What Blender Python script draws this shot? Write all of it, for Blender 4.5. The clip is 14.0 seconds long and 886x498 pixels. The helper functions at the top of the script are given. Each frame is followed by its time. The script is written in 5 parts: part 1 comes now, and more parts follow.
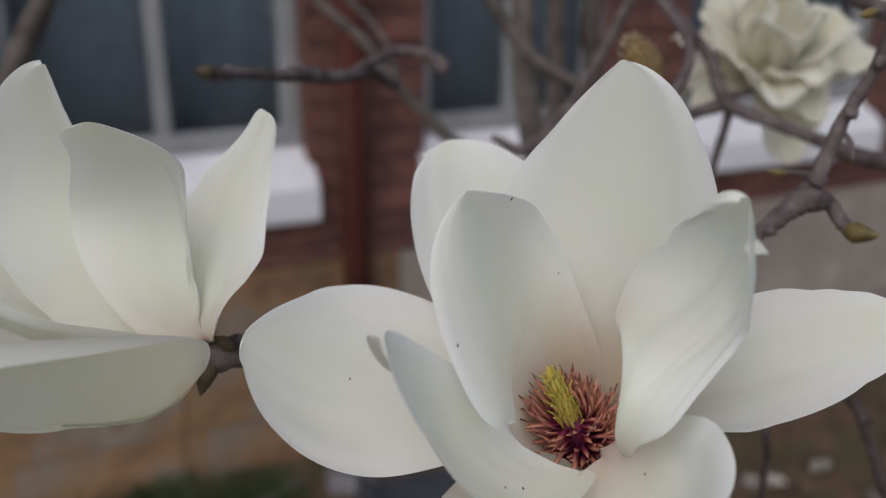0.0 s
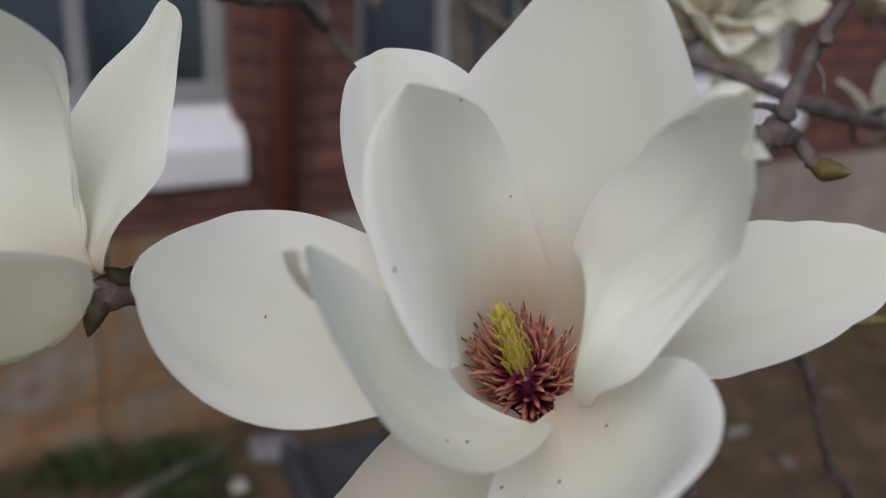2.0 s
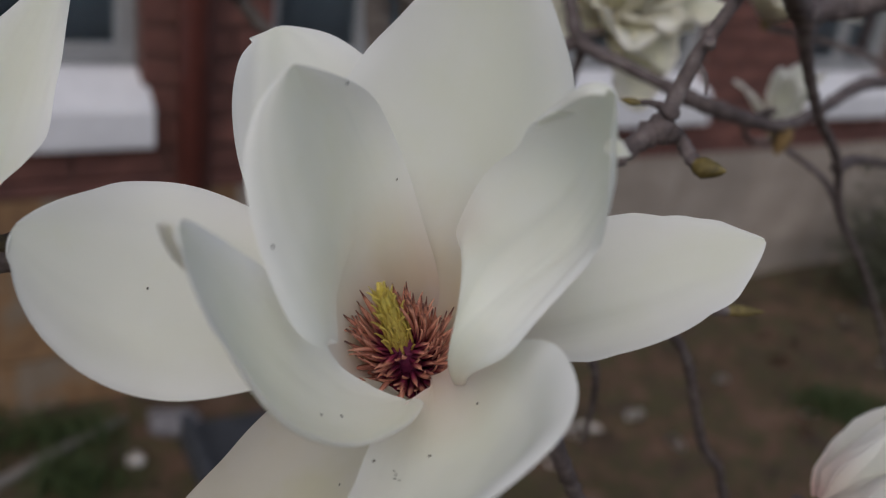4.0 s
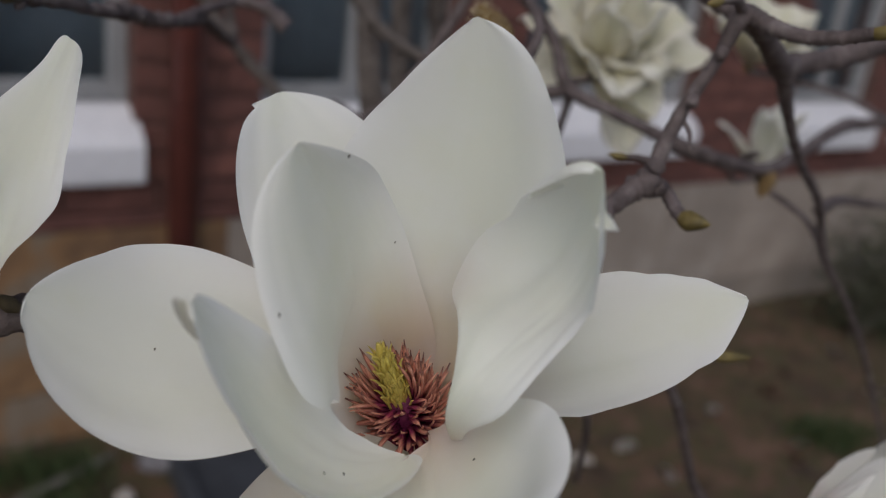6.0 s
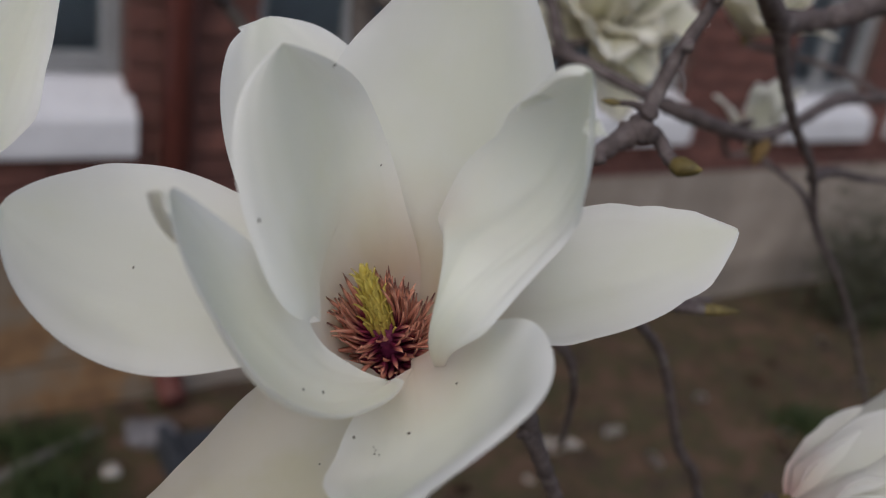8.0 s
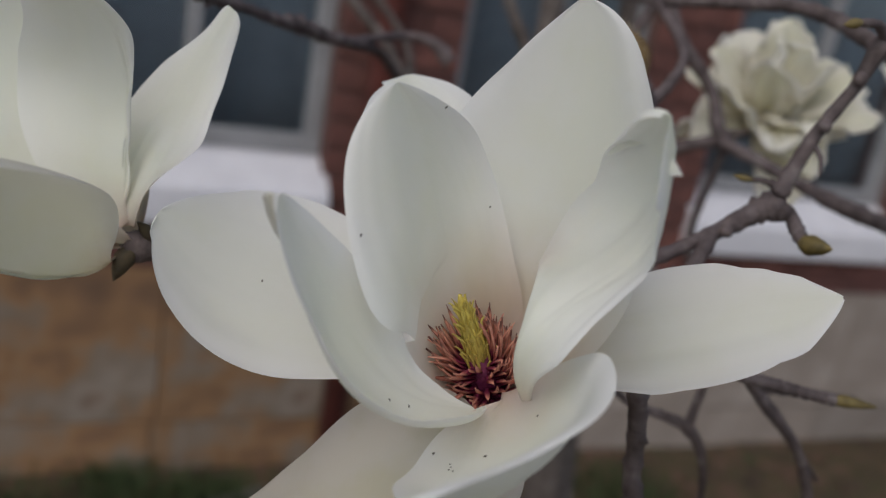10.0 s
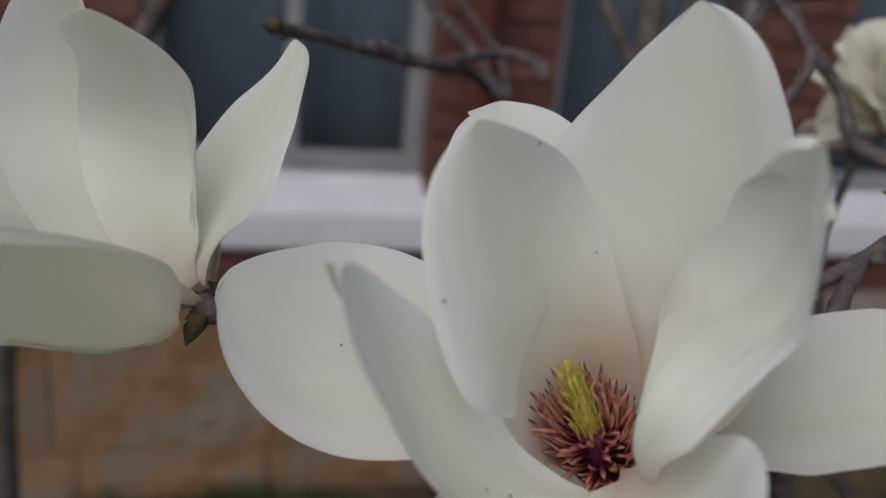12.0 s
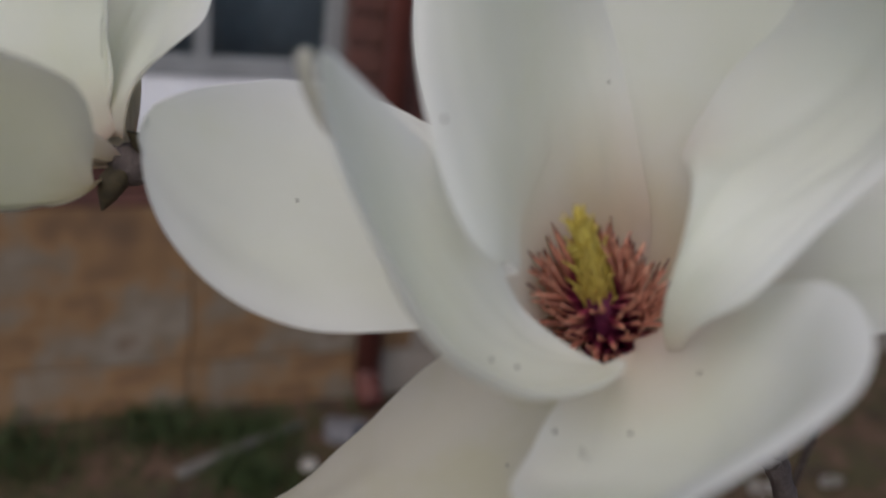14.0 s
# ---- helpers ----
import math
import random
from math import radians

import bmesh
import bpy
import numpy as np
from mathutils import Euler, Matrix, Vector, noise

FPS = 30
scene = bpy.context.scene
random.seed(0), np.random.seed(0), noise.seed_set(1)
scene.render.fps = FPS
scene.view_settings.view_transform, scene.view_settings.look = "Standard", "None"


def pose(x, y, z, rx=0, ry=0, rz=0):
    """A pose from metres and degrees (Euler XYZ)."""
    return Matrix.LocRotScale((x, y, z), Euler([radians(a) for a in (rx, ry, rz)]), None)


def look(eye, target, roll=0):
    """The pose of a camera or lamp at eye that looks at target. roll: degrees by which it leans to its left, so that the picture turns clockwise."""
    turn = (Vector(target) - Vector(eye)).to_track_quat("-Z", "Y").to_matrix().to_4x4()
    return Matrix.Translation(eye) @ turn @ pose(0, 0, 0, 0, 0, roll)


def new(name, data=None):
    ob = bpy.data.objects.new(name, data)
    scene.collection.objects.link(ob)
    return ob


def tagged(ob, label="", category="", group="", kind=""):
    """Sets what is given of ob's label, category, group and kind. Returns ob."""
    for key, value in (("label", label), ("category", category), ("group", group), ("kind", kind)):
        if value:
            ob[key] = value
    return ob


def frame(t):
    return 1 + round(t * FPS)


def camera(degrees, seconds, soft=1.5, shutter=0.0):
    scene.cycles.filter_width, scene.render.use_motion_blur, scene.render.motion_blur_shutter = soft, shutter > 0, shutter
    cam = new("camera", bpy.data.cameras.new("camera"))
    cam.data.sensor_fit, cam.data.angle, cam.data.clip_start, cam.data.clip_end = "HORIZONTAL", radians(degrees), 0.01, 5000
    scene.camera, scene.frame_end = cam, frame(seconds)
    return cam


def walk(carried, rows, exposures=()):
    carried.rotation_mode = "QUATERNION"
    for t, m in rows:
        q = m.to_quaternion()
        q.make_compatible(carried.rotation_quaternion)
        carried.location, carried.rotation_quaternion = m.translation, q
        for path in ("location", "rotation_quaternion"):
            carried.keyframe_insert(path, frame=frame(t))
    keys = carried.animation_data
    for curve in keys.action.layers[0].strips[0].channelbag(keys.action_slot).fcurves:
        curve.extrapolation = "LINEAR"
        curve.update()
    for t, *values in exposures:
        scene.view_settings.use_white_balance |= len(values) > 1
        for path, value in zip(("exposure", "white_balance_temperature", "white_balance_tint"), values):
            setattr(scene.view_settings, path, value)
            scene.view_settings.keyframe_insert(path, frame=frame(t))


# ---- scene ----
# ---------------------------------------------------------------- camera
cam = camera(53.88, 14.0, soft=1.15)
cam.data.dof.use_dof = True
cam.data.dof.focus_distance = 0.212
cam.data.dof.aperture_fstop = 9.5
PATH = [
    (0, (0.09097, 0.08559, 1.25624), (-0.0707, 1.9609, 0.5800), 0.60),
    (0.5, (0.09295, 0.09571, 1.23734), (-0.0318, 1.9790, 0.5758), 3.83),
    (1, (0.08643, 0.09750, 1.23662), (0.0053, 1.9751, 0.5526), 2.80),
    (1.5, (0.08110, 0.10528, 1.24975), (0.0028, 1.9626, 0.5121), 1.34),
    (2, (0.08791, 0.11125, 1.23482), (0.0920, 1.9706, 0.4980), 3.43),
    (2.5, (0.09781, 0.12809, 1.21622), (0.1925, 1.9858, 0.4814), 6.86),
    (3, (0.09021, 0.12520, 1.22962), (0.2532, 1.9634, 0.4586), 6.60),
    (3.5, (0.09455, 0.11137, 1.23532), (0.2926, 1.9460, 0.4640), 7.92),
    (6, (0.09102, 0.10154, 1.24735), (0.3135, 1.9631, 0.5508), 7.89),
    (6.5, (0.09517, 0.10216, 1.23923), (0.3351, 1.9570, 0.5307), 8.86),
    (7, (0.09411, 0.10965, 1.23169), (0.3576, 1.9546, 0.5059), 9.58),
    (9.5, (0.10040, 0.08118, 1.23421), (0.1416, 1.9757, 0.5945), 9.25),
    (10, (0.11424, 0.08338, 1.22656), (-0.0769, 1.9878, 0.6462), 10.16),
    (10.5, (0.12893, 0.09232, 1.24018), (-0.2552, 1.9635, 0.6476), 5.99),
    (11, (0.13168, 0.09216, 1.21653), (-0.3052, 1.9648, 0.6666), 8.47),
    (11.5, (0.13076, 0.10244, 1.22365), (-0.3244, 1.9661, 0.6582), 7.44),
    (12, (0.11124, 0.11314, 1.22770), (-0.3204, 1.9758, 0.6411), 5.63),
    (12.5, (0.09985, 0.12241, 1.21531), (-0.2651, 1.9727, 0.5494), 6.38),
    (13, (0.09428, 0.13079, 1.20967), (-0.1875, 1.9746, 0.4879), 6.31),
    (13.5, (0.08961, 0.14045, 1.20917), (-0.1354, 1.9791, 0.4551), 6.34),
    (14, (0.09578, 0.13715, 1.20183), (-0.1238, 1.9817, 0.4605), 7.29),
]
EXPOSURES = [(0.0, -0.12), (1.5, -0.11), (2.5, -0.20), (3.5, -0.37), (7.0, -0.35), (9.5, -0.25), (11.0, -0.29), (12.5, -0.39), (13.5, -0.39), (14.0, -0.34)]
walk(cam, [(t, look(eye, target, roll)) for t, eye, target, roll in PATH], EXPOSURES)

# ---------------------------------------------------------------- sky and sun
world = bpy.data.worlds.new("overcast_sky")
scene.world = world
world.use_nodes = True
wn = world.node_tree
sky = wn.nodes.new("ShaderNodeTexSky")
sky.sky_type = 'NISHITA'
sky.sun_disc = False
sky.sun_elevation = radians(52)
sky.sun_rotation = radians(200)
sky.air_density, sky.dust_density, sky.ozone_density = 1.0, 3.0, 1.0
wn.nodes["Background"].inputs["Strength"].default_value = 0.12
wn.links.new(sky.outputs[0], wn.nodes["Background"].inputs["Color"])
sun = new("sun", bpy.data.lights.new("sun", 'SUN'))
sun.data.energy, sun.data.angle, sun.data.color = 1.2, radians(90), (0.975, 0.985, 1.0)
sun.matrix_world = look((-1.8, -5.0, 4.2), (0, 0, 0))
scene.view_settings.exposure = 0.0


# ---------------------------------------------------------------- materials
def mat(name, rough=0.6, metal=0.0):
    m = bpy.data.materials.new(name)
    m.use_nodes = True
    b = m.node_tree.nodes["Principled BSDF"]
    b.inputs["Roughness"].default_value, b.inputs["Metallic"].default_value = rough, metal
    return m, m.node_tree.nodes, m.node_tree.links, b


def tex(nodes, links, scale, detail=4.0, coord="Object", stretch=(1, 1, 1), rough=0.55):
    tc = nodes.new("ShaderNodeTexCoord")
    mp = nodes.new("ShaderNodeMapping")
    mp.inputs["Scale"].default_value = stretch
    n = nodes.new("ShaderNodeTexNoise")
    n.inputs["Scale"].default_value, n.inputs["Detail"].default_value = scale, detail
    n.inputs["Roughness"].default_value = rough
    links.new(tc.outputs[coord], mp.inputs["Vector"])
    links.new(mp.outputs[0], n.inputs["Vector"])
    return n.outputs["Fac"]


def ramp(nodes, links, fac, stops):
    r = nodes.new("ShaderNodeValToRGB")
    while len(r.color_ramp.elements) < len(stops):
        r.color_ramp.elements.new(0.5)
    for e, (p, c) in zip(r.color_ramp.elements, stops):
        e.position, e.color = p, (*c, 1)
    links.new(fac, r.inputs[0])
    return r.outputs[0]


def mix(nodes, links, fac, a, b, mode='MIX'):
    m = nodes.new("ShaderNodeMix")
    m.data_type, m.blend_type = 'RGBA', mode
    for s, v in ((0, fac), (6, a), (7, b)):
        if isinstance(v, (int, float)):
            m.inputs[s].default_value = v
        elif isinstance(v, tuple):
            m.inputs[s].default_value = (*v, 1)
        else:
            links.new(v, m.inputs[s])
    return m.outputs[2]


def bump(nodes, links, height, bsdf, strength=0.3, dist=0.002):
    b = nodes.new("ShaderNodeBump")
    b.inputs["Strength"].default_value, b.inputs["Distance"].default_value = strength, dist
    links.new(height, b.inputs["Height"])
    links.new(b.outputs[0], bsdf.inputs["Normal"])


def noisy(name, stops, scale, rough=0.7, bump_s=0.4, bump_d=0.002, fine=None, stretch=(1, 1, 1), vary=0.0, coord="Object"):
    """A surface with colour variation at two scales, relief, and a random tint from object to object."""
    m, n, l, b = mat(name, rough)
    big = tex(n, l, scale, 5, coord, stretch)
    small = tex(n, l, fine or scale * 9, 4, coord, stretch, 0.7)
    c = ramp(n, l, big, stops)
    c = mix(n, l, 0.35, c, ramp(n, l, small, [(0.3, (0.35, 0.35, 0.35)), (0.7, (0.75, 0.75, 0.75))]), 'OVERLAY')
    if vary:
        info = n.new("ShaderNodeObjectInfo")
        c = mix(n, l, vary, c, ramp(n, l, info.outputs["Random"], [(0, (0.25, 0.25, 0.25)), (1, (0.78, 0.74, 0.7))]), 'OVERLAY')
    l.new(c, b.inputs["Base Color"])
    bump(n, l, small, b, bump_s, bump_d)
    return m


def petal_material(name, body, tip, blush, reach, throat=None, spread=0.22, thin=0.52):
    """White waxy tepal: faint lengthwise veins, greenish blotches, some light through it, and a pinkish claw:
    along the tepal from its base, or, given a throat, round that place (reach is then in metres)."""
    m, n, l, b = mat(name, 0.52)
    uv = n.new("ShaderNodeUVMap")
    sep = n.new("ShaderNodeSeparateXYZ")
    l.new(uv.outputs[0], sep.inputs[0])
    if throat:
        tc, far, part_ = n.new("ShaderNodeTexCoord"), n.new("ShaderNodeVectorMath"), n.new("ShaderNodeMath")
        far.operation, far.inputs[1].default_value = 'DISTANCE', throat
        part_.operation, part_.inputs[1].default_value = 'DIVIDE', reach
        l.new(tc.outputs["Object"], far.inputs[0])
        l.new(far.outputs["Value"], part_.inputs[0])
        base = ramp(n, l, part_.outputs[0], [(0.0, blush), (0.36, mixed(blush, body, 0.25)), (0.66, mixed(blush, body, 0.72)), (1.0, body)])
    else:
        base = ramp(n, l, sep.outputs[1], [(0.0, blush), (reach, mixed(blush, body, 0.6)), (reach + spread, body), (0.9, tip)])
    across = n.new("ShaderNodeMath")
    across.operation = 'PINGPONG'
    across.inputs[1].default_value = 0.5
    l.new(sep.outputs[0], across.inputs[0])
    base = mix(n, l, 1.0, base, ramp(n, l, across.outputs[0], [(0.02, (1.0, 1.0, 1.03)), (0.14, (0.995, 0.997, 1.0)), (0.34, (0.978, 0.985, 0.962))]), 'MULTIPLY')
    blot = tex(n, l, 38.0, 5)
    base = mix(n, l, 0.36, base, ramp(n, l, blot, [(0.42, (0.35, 0.375, 0.24)), (0.58, (0.56, 0.56, 0.60))]), 'OVERLAY')
    mp = n.new("ShaderNodeMapping")
    mp.inputs["Scale"].default_value = (34, 2.2, 1)
    l.new(uv.outputs[0], mp.inputs["Vector"])
    vein = n.new("ShaderNodeTexNoise")
    vein.inputs["Scale"].default_value, vein.inputs["Detail"].default_value = 1.0, 3
    l.new(mp.outputs[0], vein.inputs["Vector"])
    base = mix(n, l, 0.05, base, ramp(n, l, vein.outputs[0], [(0.35, (0.42, 0.42, 0.36)), (0.65, (0.6, 0.6, 0.58))]), 'OVERLAY')
    l.new(base, b.inputs["Base Color"])
    b.inputs["Specular IOR Level"].default_value = 0.35
    bump(n, l, vein.outputs[0], b, 0.10, 0.0004)
    t = n.new("ShaderNodeBsdfTranslucent")
    l.new(mix(n, l, 1.0, base, (1.0, 1.0, 0.985), 'MULTIPLY'), t.inputs["Color"])
    ms = n.new("ShaderNodeMixShader")
    ms.inputs[0].default_value = thin
    l.new(b.outputs[0], ms.inputs[1])
    l.new(t.outputs[0], ms.inputs[2])
    l.new(ms.outputs[0], n["Material Output"].inputs["Surface"])
    return m


def mixed(a, b, k):
    return tuple(x + (y - x) * k for x, y in zip(a, b))


THROAT = (0.112, 0.298, 1.134)
PETAL = petal_material("tepal_white", (0.945, 0.944, 0.902), (0.945, 0.948, 0.925), (0.81, 0.68, 0.58), 0.043, THROAT)
# lowest tepal: own beige, with the shade under the front tepals in its colour
PETAL_BEIGE_SHADED = petal_material("tepal_beige_shaded", (0.82, 0.785, 0.71), (0.83, 0.80, 0.73), (0.72, 0.62, 0.53), 0.022, THROAT, thin=0.62)
PETAL_FRONT = petal_material("tepal_front", (0.945, 0.944, 0.902), (0.945, 0.948, 0.925), (0.80, 0.64, 0.56), 0.022, THROAT, thin=0.42)
PETAL_LIP = petal_material("tepal_lip", (0.945, 0.944, 0.902), (0.945, 0.948, 0.925), (0.75, 0.585, 0.505), 0.044, THROAT, thin=0.45)
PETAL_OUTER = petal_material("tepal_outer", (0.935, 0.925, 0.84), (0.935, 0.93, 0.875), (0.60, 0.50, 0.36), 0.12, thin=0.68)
PETAL_TIP = petal_material("tepal_margin", (0.915, 0.915, 0.88), (0.92, 0.925, 0.91), (0.91, 0.91, 0.86), 0.1)
PETAL_CREAM = petal_material("tepal_cream", (0.94, 0.936, 0.870), (0.945, 0.945, 0.905), (0.74, 0.60, 0.50), 0.06)


def stamen_material():
    """Crimson at the foot, salmon brown along the anther, dark at the very tip."""
    m, n, l, b = mat("stamen_crimson", 0.5)
    tc = n.new("ShaderNodeTexCoord")
    sep = n.new("ShaderNodeSeparateXYZ")
    l.new(tc.outputs["Object"], sep.inputs[0])
    mul = n.new("ShaderNodeMath")
    mul.operation = 'MULTIPLY'
    mul.inputs[1].default_value = 1 / 0.0135
    l.new(sep.outputs[2], mul.inputs[0])
    c = ramp(n, l, mul.outputs[0], [(0.0, (0.13, 0.008, 0.055)), (0.30, (0.27, 0.035, 0.09)), (0.47, (0.64, 0.29, 0.215)), (0.90, (0.68, 0.34, 0.25)), (1.0, (0.16, 0.06, 0.045))])
    grain = tex(n, l, 900, 3)
    c = mix(n, l, 0.35, c, ramp(n, l, grain, [(0.3, (0.3, 0.3, 0.3)), (0.7, (0.75, 0.72, 0.7))]), 'OVERLAY')
    wide = n.new("ShaderNodeMath")
    wide.operation = 'ABSOLUTE'
    l.new(sep.outputs[1], wide.inputs[0])
    edge = n.new("ShaderNodeMath")
    edge.operation, edge.inputs[1].default_value = 'MULTIPLY', 1 / 0.00062
    l.new(wide.outputs[0], edge.inputs[0])
    c = mix(n, l, 1.0, c, ramp(n, l, edge.outputs[0], [(0.45, (1.0, 1.0, 1.0)), (0.9, (0.66, 0.55, 0.54))]), 'MULTIPLY')
    info = n.new("ShaderNodeObjectInfo")
    c = mix(n, l, 0.4, c, ramp(n, l, info.outputs["Random"], [(0, (0.3, 0.3, 0.3)), (1, (0.72, 0.66, 0.6))]), 'OVERLAY')
    l.new(c, b.inputs["Base Color"])
    bump(n, l, grain, b, 0.4, 0.0004)
    return m


STAMEN = stamen_material()
PISTIL = noisy("pistil_yellow", [(0.3, (0.44, 0.33, 0.04)), (0.7, (0.66, 0.55, 0.16))], 200, 0.5, 0.3, 0.0004, vary=0.3)
BARK = noisy("bark_twig", [(0.3, (0.056, 0.041, 0.039)), (0.55, (0.126, 0.098, 0.095)), (0.8, (0.239, 0.204, 0.195))], 130, 0.75, 0.7, 0.0012, 700)
BARK_OLD = noisy("bark_limb", [(0.3, (0.06, 0.046, 0.040)), (0.6, (0.13, 0.108, 0.095)), (0.85, (0.22, 0.19, 0.17))], 60, 0.8, 0.7, 0.0025, 400)
BUD = noisy("bud_green", [(0.3, (0.080, 0.061, 0.019)), (0.7, (0.208, 0.155, 0.047))], 260, 0.55, 0.4, 0.0006)
BRACT = noisy("bract_olive", [(0.3, (0.040, 0.029, 0.018)), (0.7, (0.105, 0.080, 0.040))], 260, 0.7, 0.5, 0.0008)
FUZZ = noisy("bud_fur", [(0.3, (0.15, 0.085, 0.03)), (0.7, (0.36, 0.24, 0.10))], 300, 0.9, 0.8, 0.001, stretch=(1, 1, 4))
FUR = noisy("bud_fur_pale", [(0.3, (0.46, 0.36, 0.19)), (0.7, (0.66, 0.57, 0.38))], 300, 0.9)
CORE = noisy("receptacle_pink", [(0.3, (0.50, 0.30, 0.25)), (0.7, (0.66, 0.47, 0.40))], 220, 0.6, 0.3, 0.0005)
SPECK = noisy("speck_dark", [(0.3, (0.07, 0.062, 0.05)), (0.7, (0.16, 0.145, 0.11))], 300, 0.8)
BRICK = noisy("brick_red", [(0.25, (0.088, 0.038, 0.034)), (0.5, (0.144, 0.060, 0.049)), (0.75, (0.206, 0.087, 0.069))], 14, 0.85, 0.5, 0.003, 160, vary=0.35)
MORTAR = noisy("mortar", [(0.3, (0.095, 0.055, 0.047)), (0.7, (0.151, 0.091, 0.078))], 25, 0.9, 0.5, 0.003)
STONE = noisy("stone_tan", [(0.28, (0.115, 0.070, 0.044)), (0.40, (0.190, 0.108, 0.058)), (0.48, (0.245, 0.140, 0.068)), (0.56, (0.205, 0.158, 0.116)), (0.66, (0.255, 0.212, 0.170)), (0.76, (0.160, 0.105, 0.074))], 4.2, 0.85, 0.5, 0.004, 16, vary=0.28)
STONE_GREY = noisy("stone_grey", [(0.2, (0.213, 0.178, 0.153)), (0.5, (0.283, 0.239, 0.205)), (0.75, (0.367, 0.320, 0.282))], 5.0, 0.85, 0.5, 0.004, 70, vary=0.3)
SILL = noisy("sill_paint", [(0.3, (0.63, 0.62, 0.65)), (0.7, (0.73, 0.72, 0.75))], 9, 0.6, 0.2, 0.001)
FRAME = noisy("window_frame_paint", [(0.3, (0.230, 0.230, 0.235)), (0.7, (0.306, 0.306, 0.312))], 12, 0.5, 0.15, 0.001)
PIPE = noisy("pipe_paint", [(0.3, (0.102, 0.031, 0.025)), (0.7, (0.157, 0.046, 0.037))], 12, 0.5, 0.2, 0.001)
SOIL = noisy("soil", [(0.28, (0.033, 0.021, 0.014)), (0.42, (0.079, 0.053, 0.032)), (0.50, (0.069, 0.061, 0.025)), (0.58, (0.114, 0.066, 0.042)), (0.74, (0.159, 0.100, 0.066))], 7.5, 0.95, 0.8, 0.01, 60)
GRASS = noisy("grass", [(0.3, (0.026, 0.041, 0.010)), (0.7, (0.050, 0.075, 0.020))], 30, 0.7, 0.2)
LITTER = noisy("leaf_litter", [(0.3, (0.061, 0.037, 0.024)), (0.7, (0.154, 0.091, 0.056))], 12, 0.85, 0.4)
FALLEN = noisy("fallen_tepal", [(0.3, (0.36, 0.30, 0.26)), (0.7, (0.60, 0.57, 0.54))], 30, 0.7, 0.3)
WITHERED = noisy("withered_tepal", [(0.3, (0.12, 0.07, 0.045)), (0.7, (0.24, 0.15, 0.10))], 30, 0.8, 0.3)
BOULDER = noisy("stone_rough", [(0.3, (0.12, 0.115, 0.125)), (0.7, (0.22, 0.21, 0.225))], 20, 0.85, 0.5, 0.003)
CONCRETE = noisy("concrete", [(0.3, (0.025, 0.029, 0.036)), (0.7, (0.044, 0.049, 0.061))], 14, 0.9, 0.4, 0.003)
CURTAIN = noisy("curtain_cloth", [(0.3, (0.115, 0.135, 0.155)), (0.7, (0.128, 0.150, 0.172))], 3, 0.9, 0.15)
ROOM = noisy("room_paint", [(0.3, (0.16, 0.18, 0.20)), (0.7, (0.20, 0.22, 0.245))], 3, 0.9, 0.1)
ROOF = noisy("roof_felt", [(0.3, (0.06, 0.055, 0.055)), (0.7, (0.10, 0.095, 0.09))], 5, 0.9, 0.4)
SHRUB = noisy("shrub_leaf", [(0.3, (0.022, 0.026, 0.012)), (0.7, (0.06, 0.058, 0.03))], 40, 0.6, 0.3)


def glass_material():
    m, n, l, b = mat("window_glass", 0.03)
    b.inputs["Base Color"].default_value = (0.80, 0.88, 0.95, 1)
    b.inputs["Transmission Weight"].default_value = 1.0
    b.inputs["IOR"].default_value = 1.5
    return m


GLASS = glass_material()


# ---------------------------------------------------------------- mesh tools
def mesh_object(name, bm, material, smooth=True):
    me = bpy.data.meshes.new(name)
    bmesh.ops.recalc_face_normals(bm, faces=bm.faces[:])
    bm.to_mesh(me)
    bm.free()
    me.materials.append(material)
    if smooth:
        me.polygons.foreach_set("use_smooth", [True] * len(me.polygons))
    return new(name, me)


def part(name, bm, material, parent, label="", smooth=True):
    ob = mesh_object(name, bm, material, smooth)
    ob.parent = parent
    if label:
        ob["label"] = label
    return ob


def empty(name, m=None):
    ob = new(name)
    ob.empty_display_size = 0.02
    if m is not None:
        ob.matrix_world = m
    return ob


def box(bm, x0, x1, y0, y1, z0, z1, bevel=0.0):
    vs = [bm.verts.new((x, y, z)) for z in (z0, z1) for y in (y0, y1) for x in (x0, x1)]
    fs = [bm.faces.new([vs[i] for i in q]) for q in ((0, 2, 3, 1), (4, 5, 7, 6), (0, 1, 5, 4), (2, 6, 7, 3), (0, 4, 6, 2), (1, 3, 7, 5))]
    if bevel:
        es = {e for f in fs for e in f.edges}
        bmesh.ops.bevel(bm, geom=list(es), offset=bevel, segments=2, affect='EDGES', profile=0.5)
    return bm


def spline(points, step):
    """A smooth curve through the points, with a value for each new place along it."""
    pts = [Vector(p) for p in points]
    pts = [pts[0] * 2 - pts[1]] + pts + [pts[-1] * 2 - pts[-2]]
    out = []
    for i in range(1, len(pts) - 2):
        a, b, c, d = pts[i - 1:i + 3]
        count = max(2, int((c - b).length / step))
        for k in range(count):
            t = k / count
            out.append((0.5 * ((2 * b) + (c - a) * t + (2 * a - 5 * b + 4 * c - d) * t * t + (3 * b - 3 * c + d - a) * t ** 3), i - 1 + t))
    out.append((pts[-2], len(points) - 1.0))
    return out


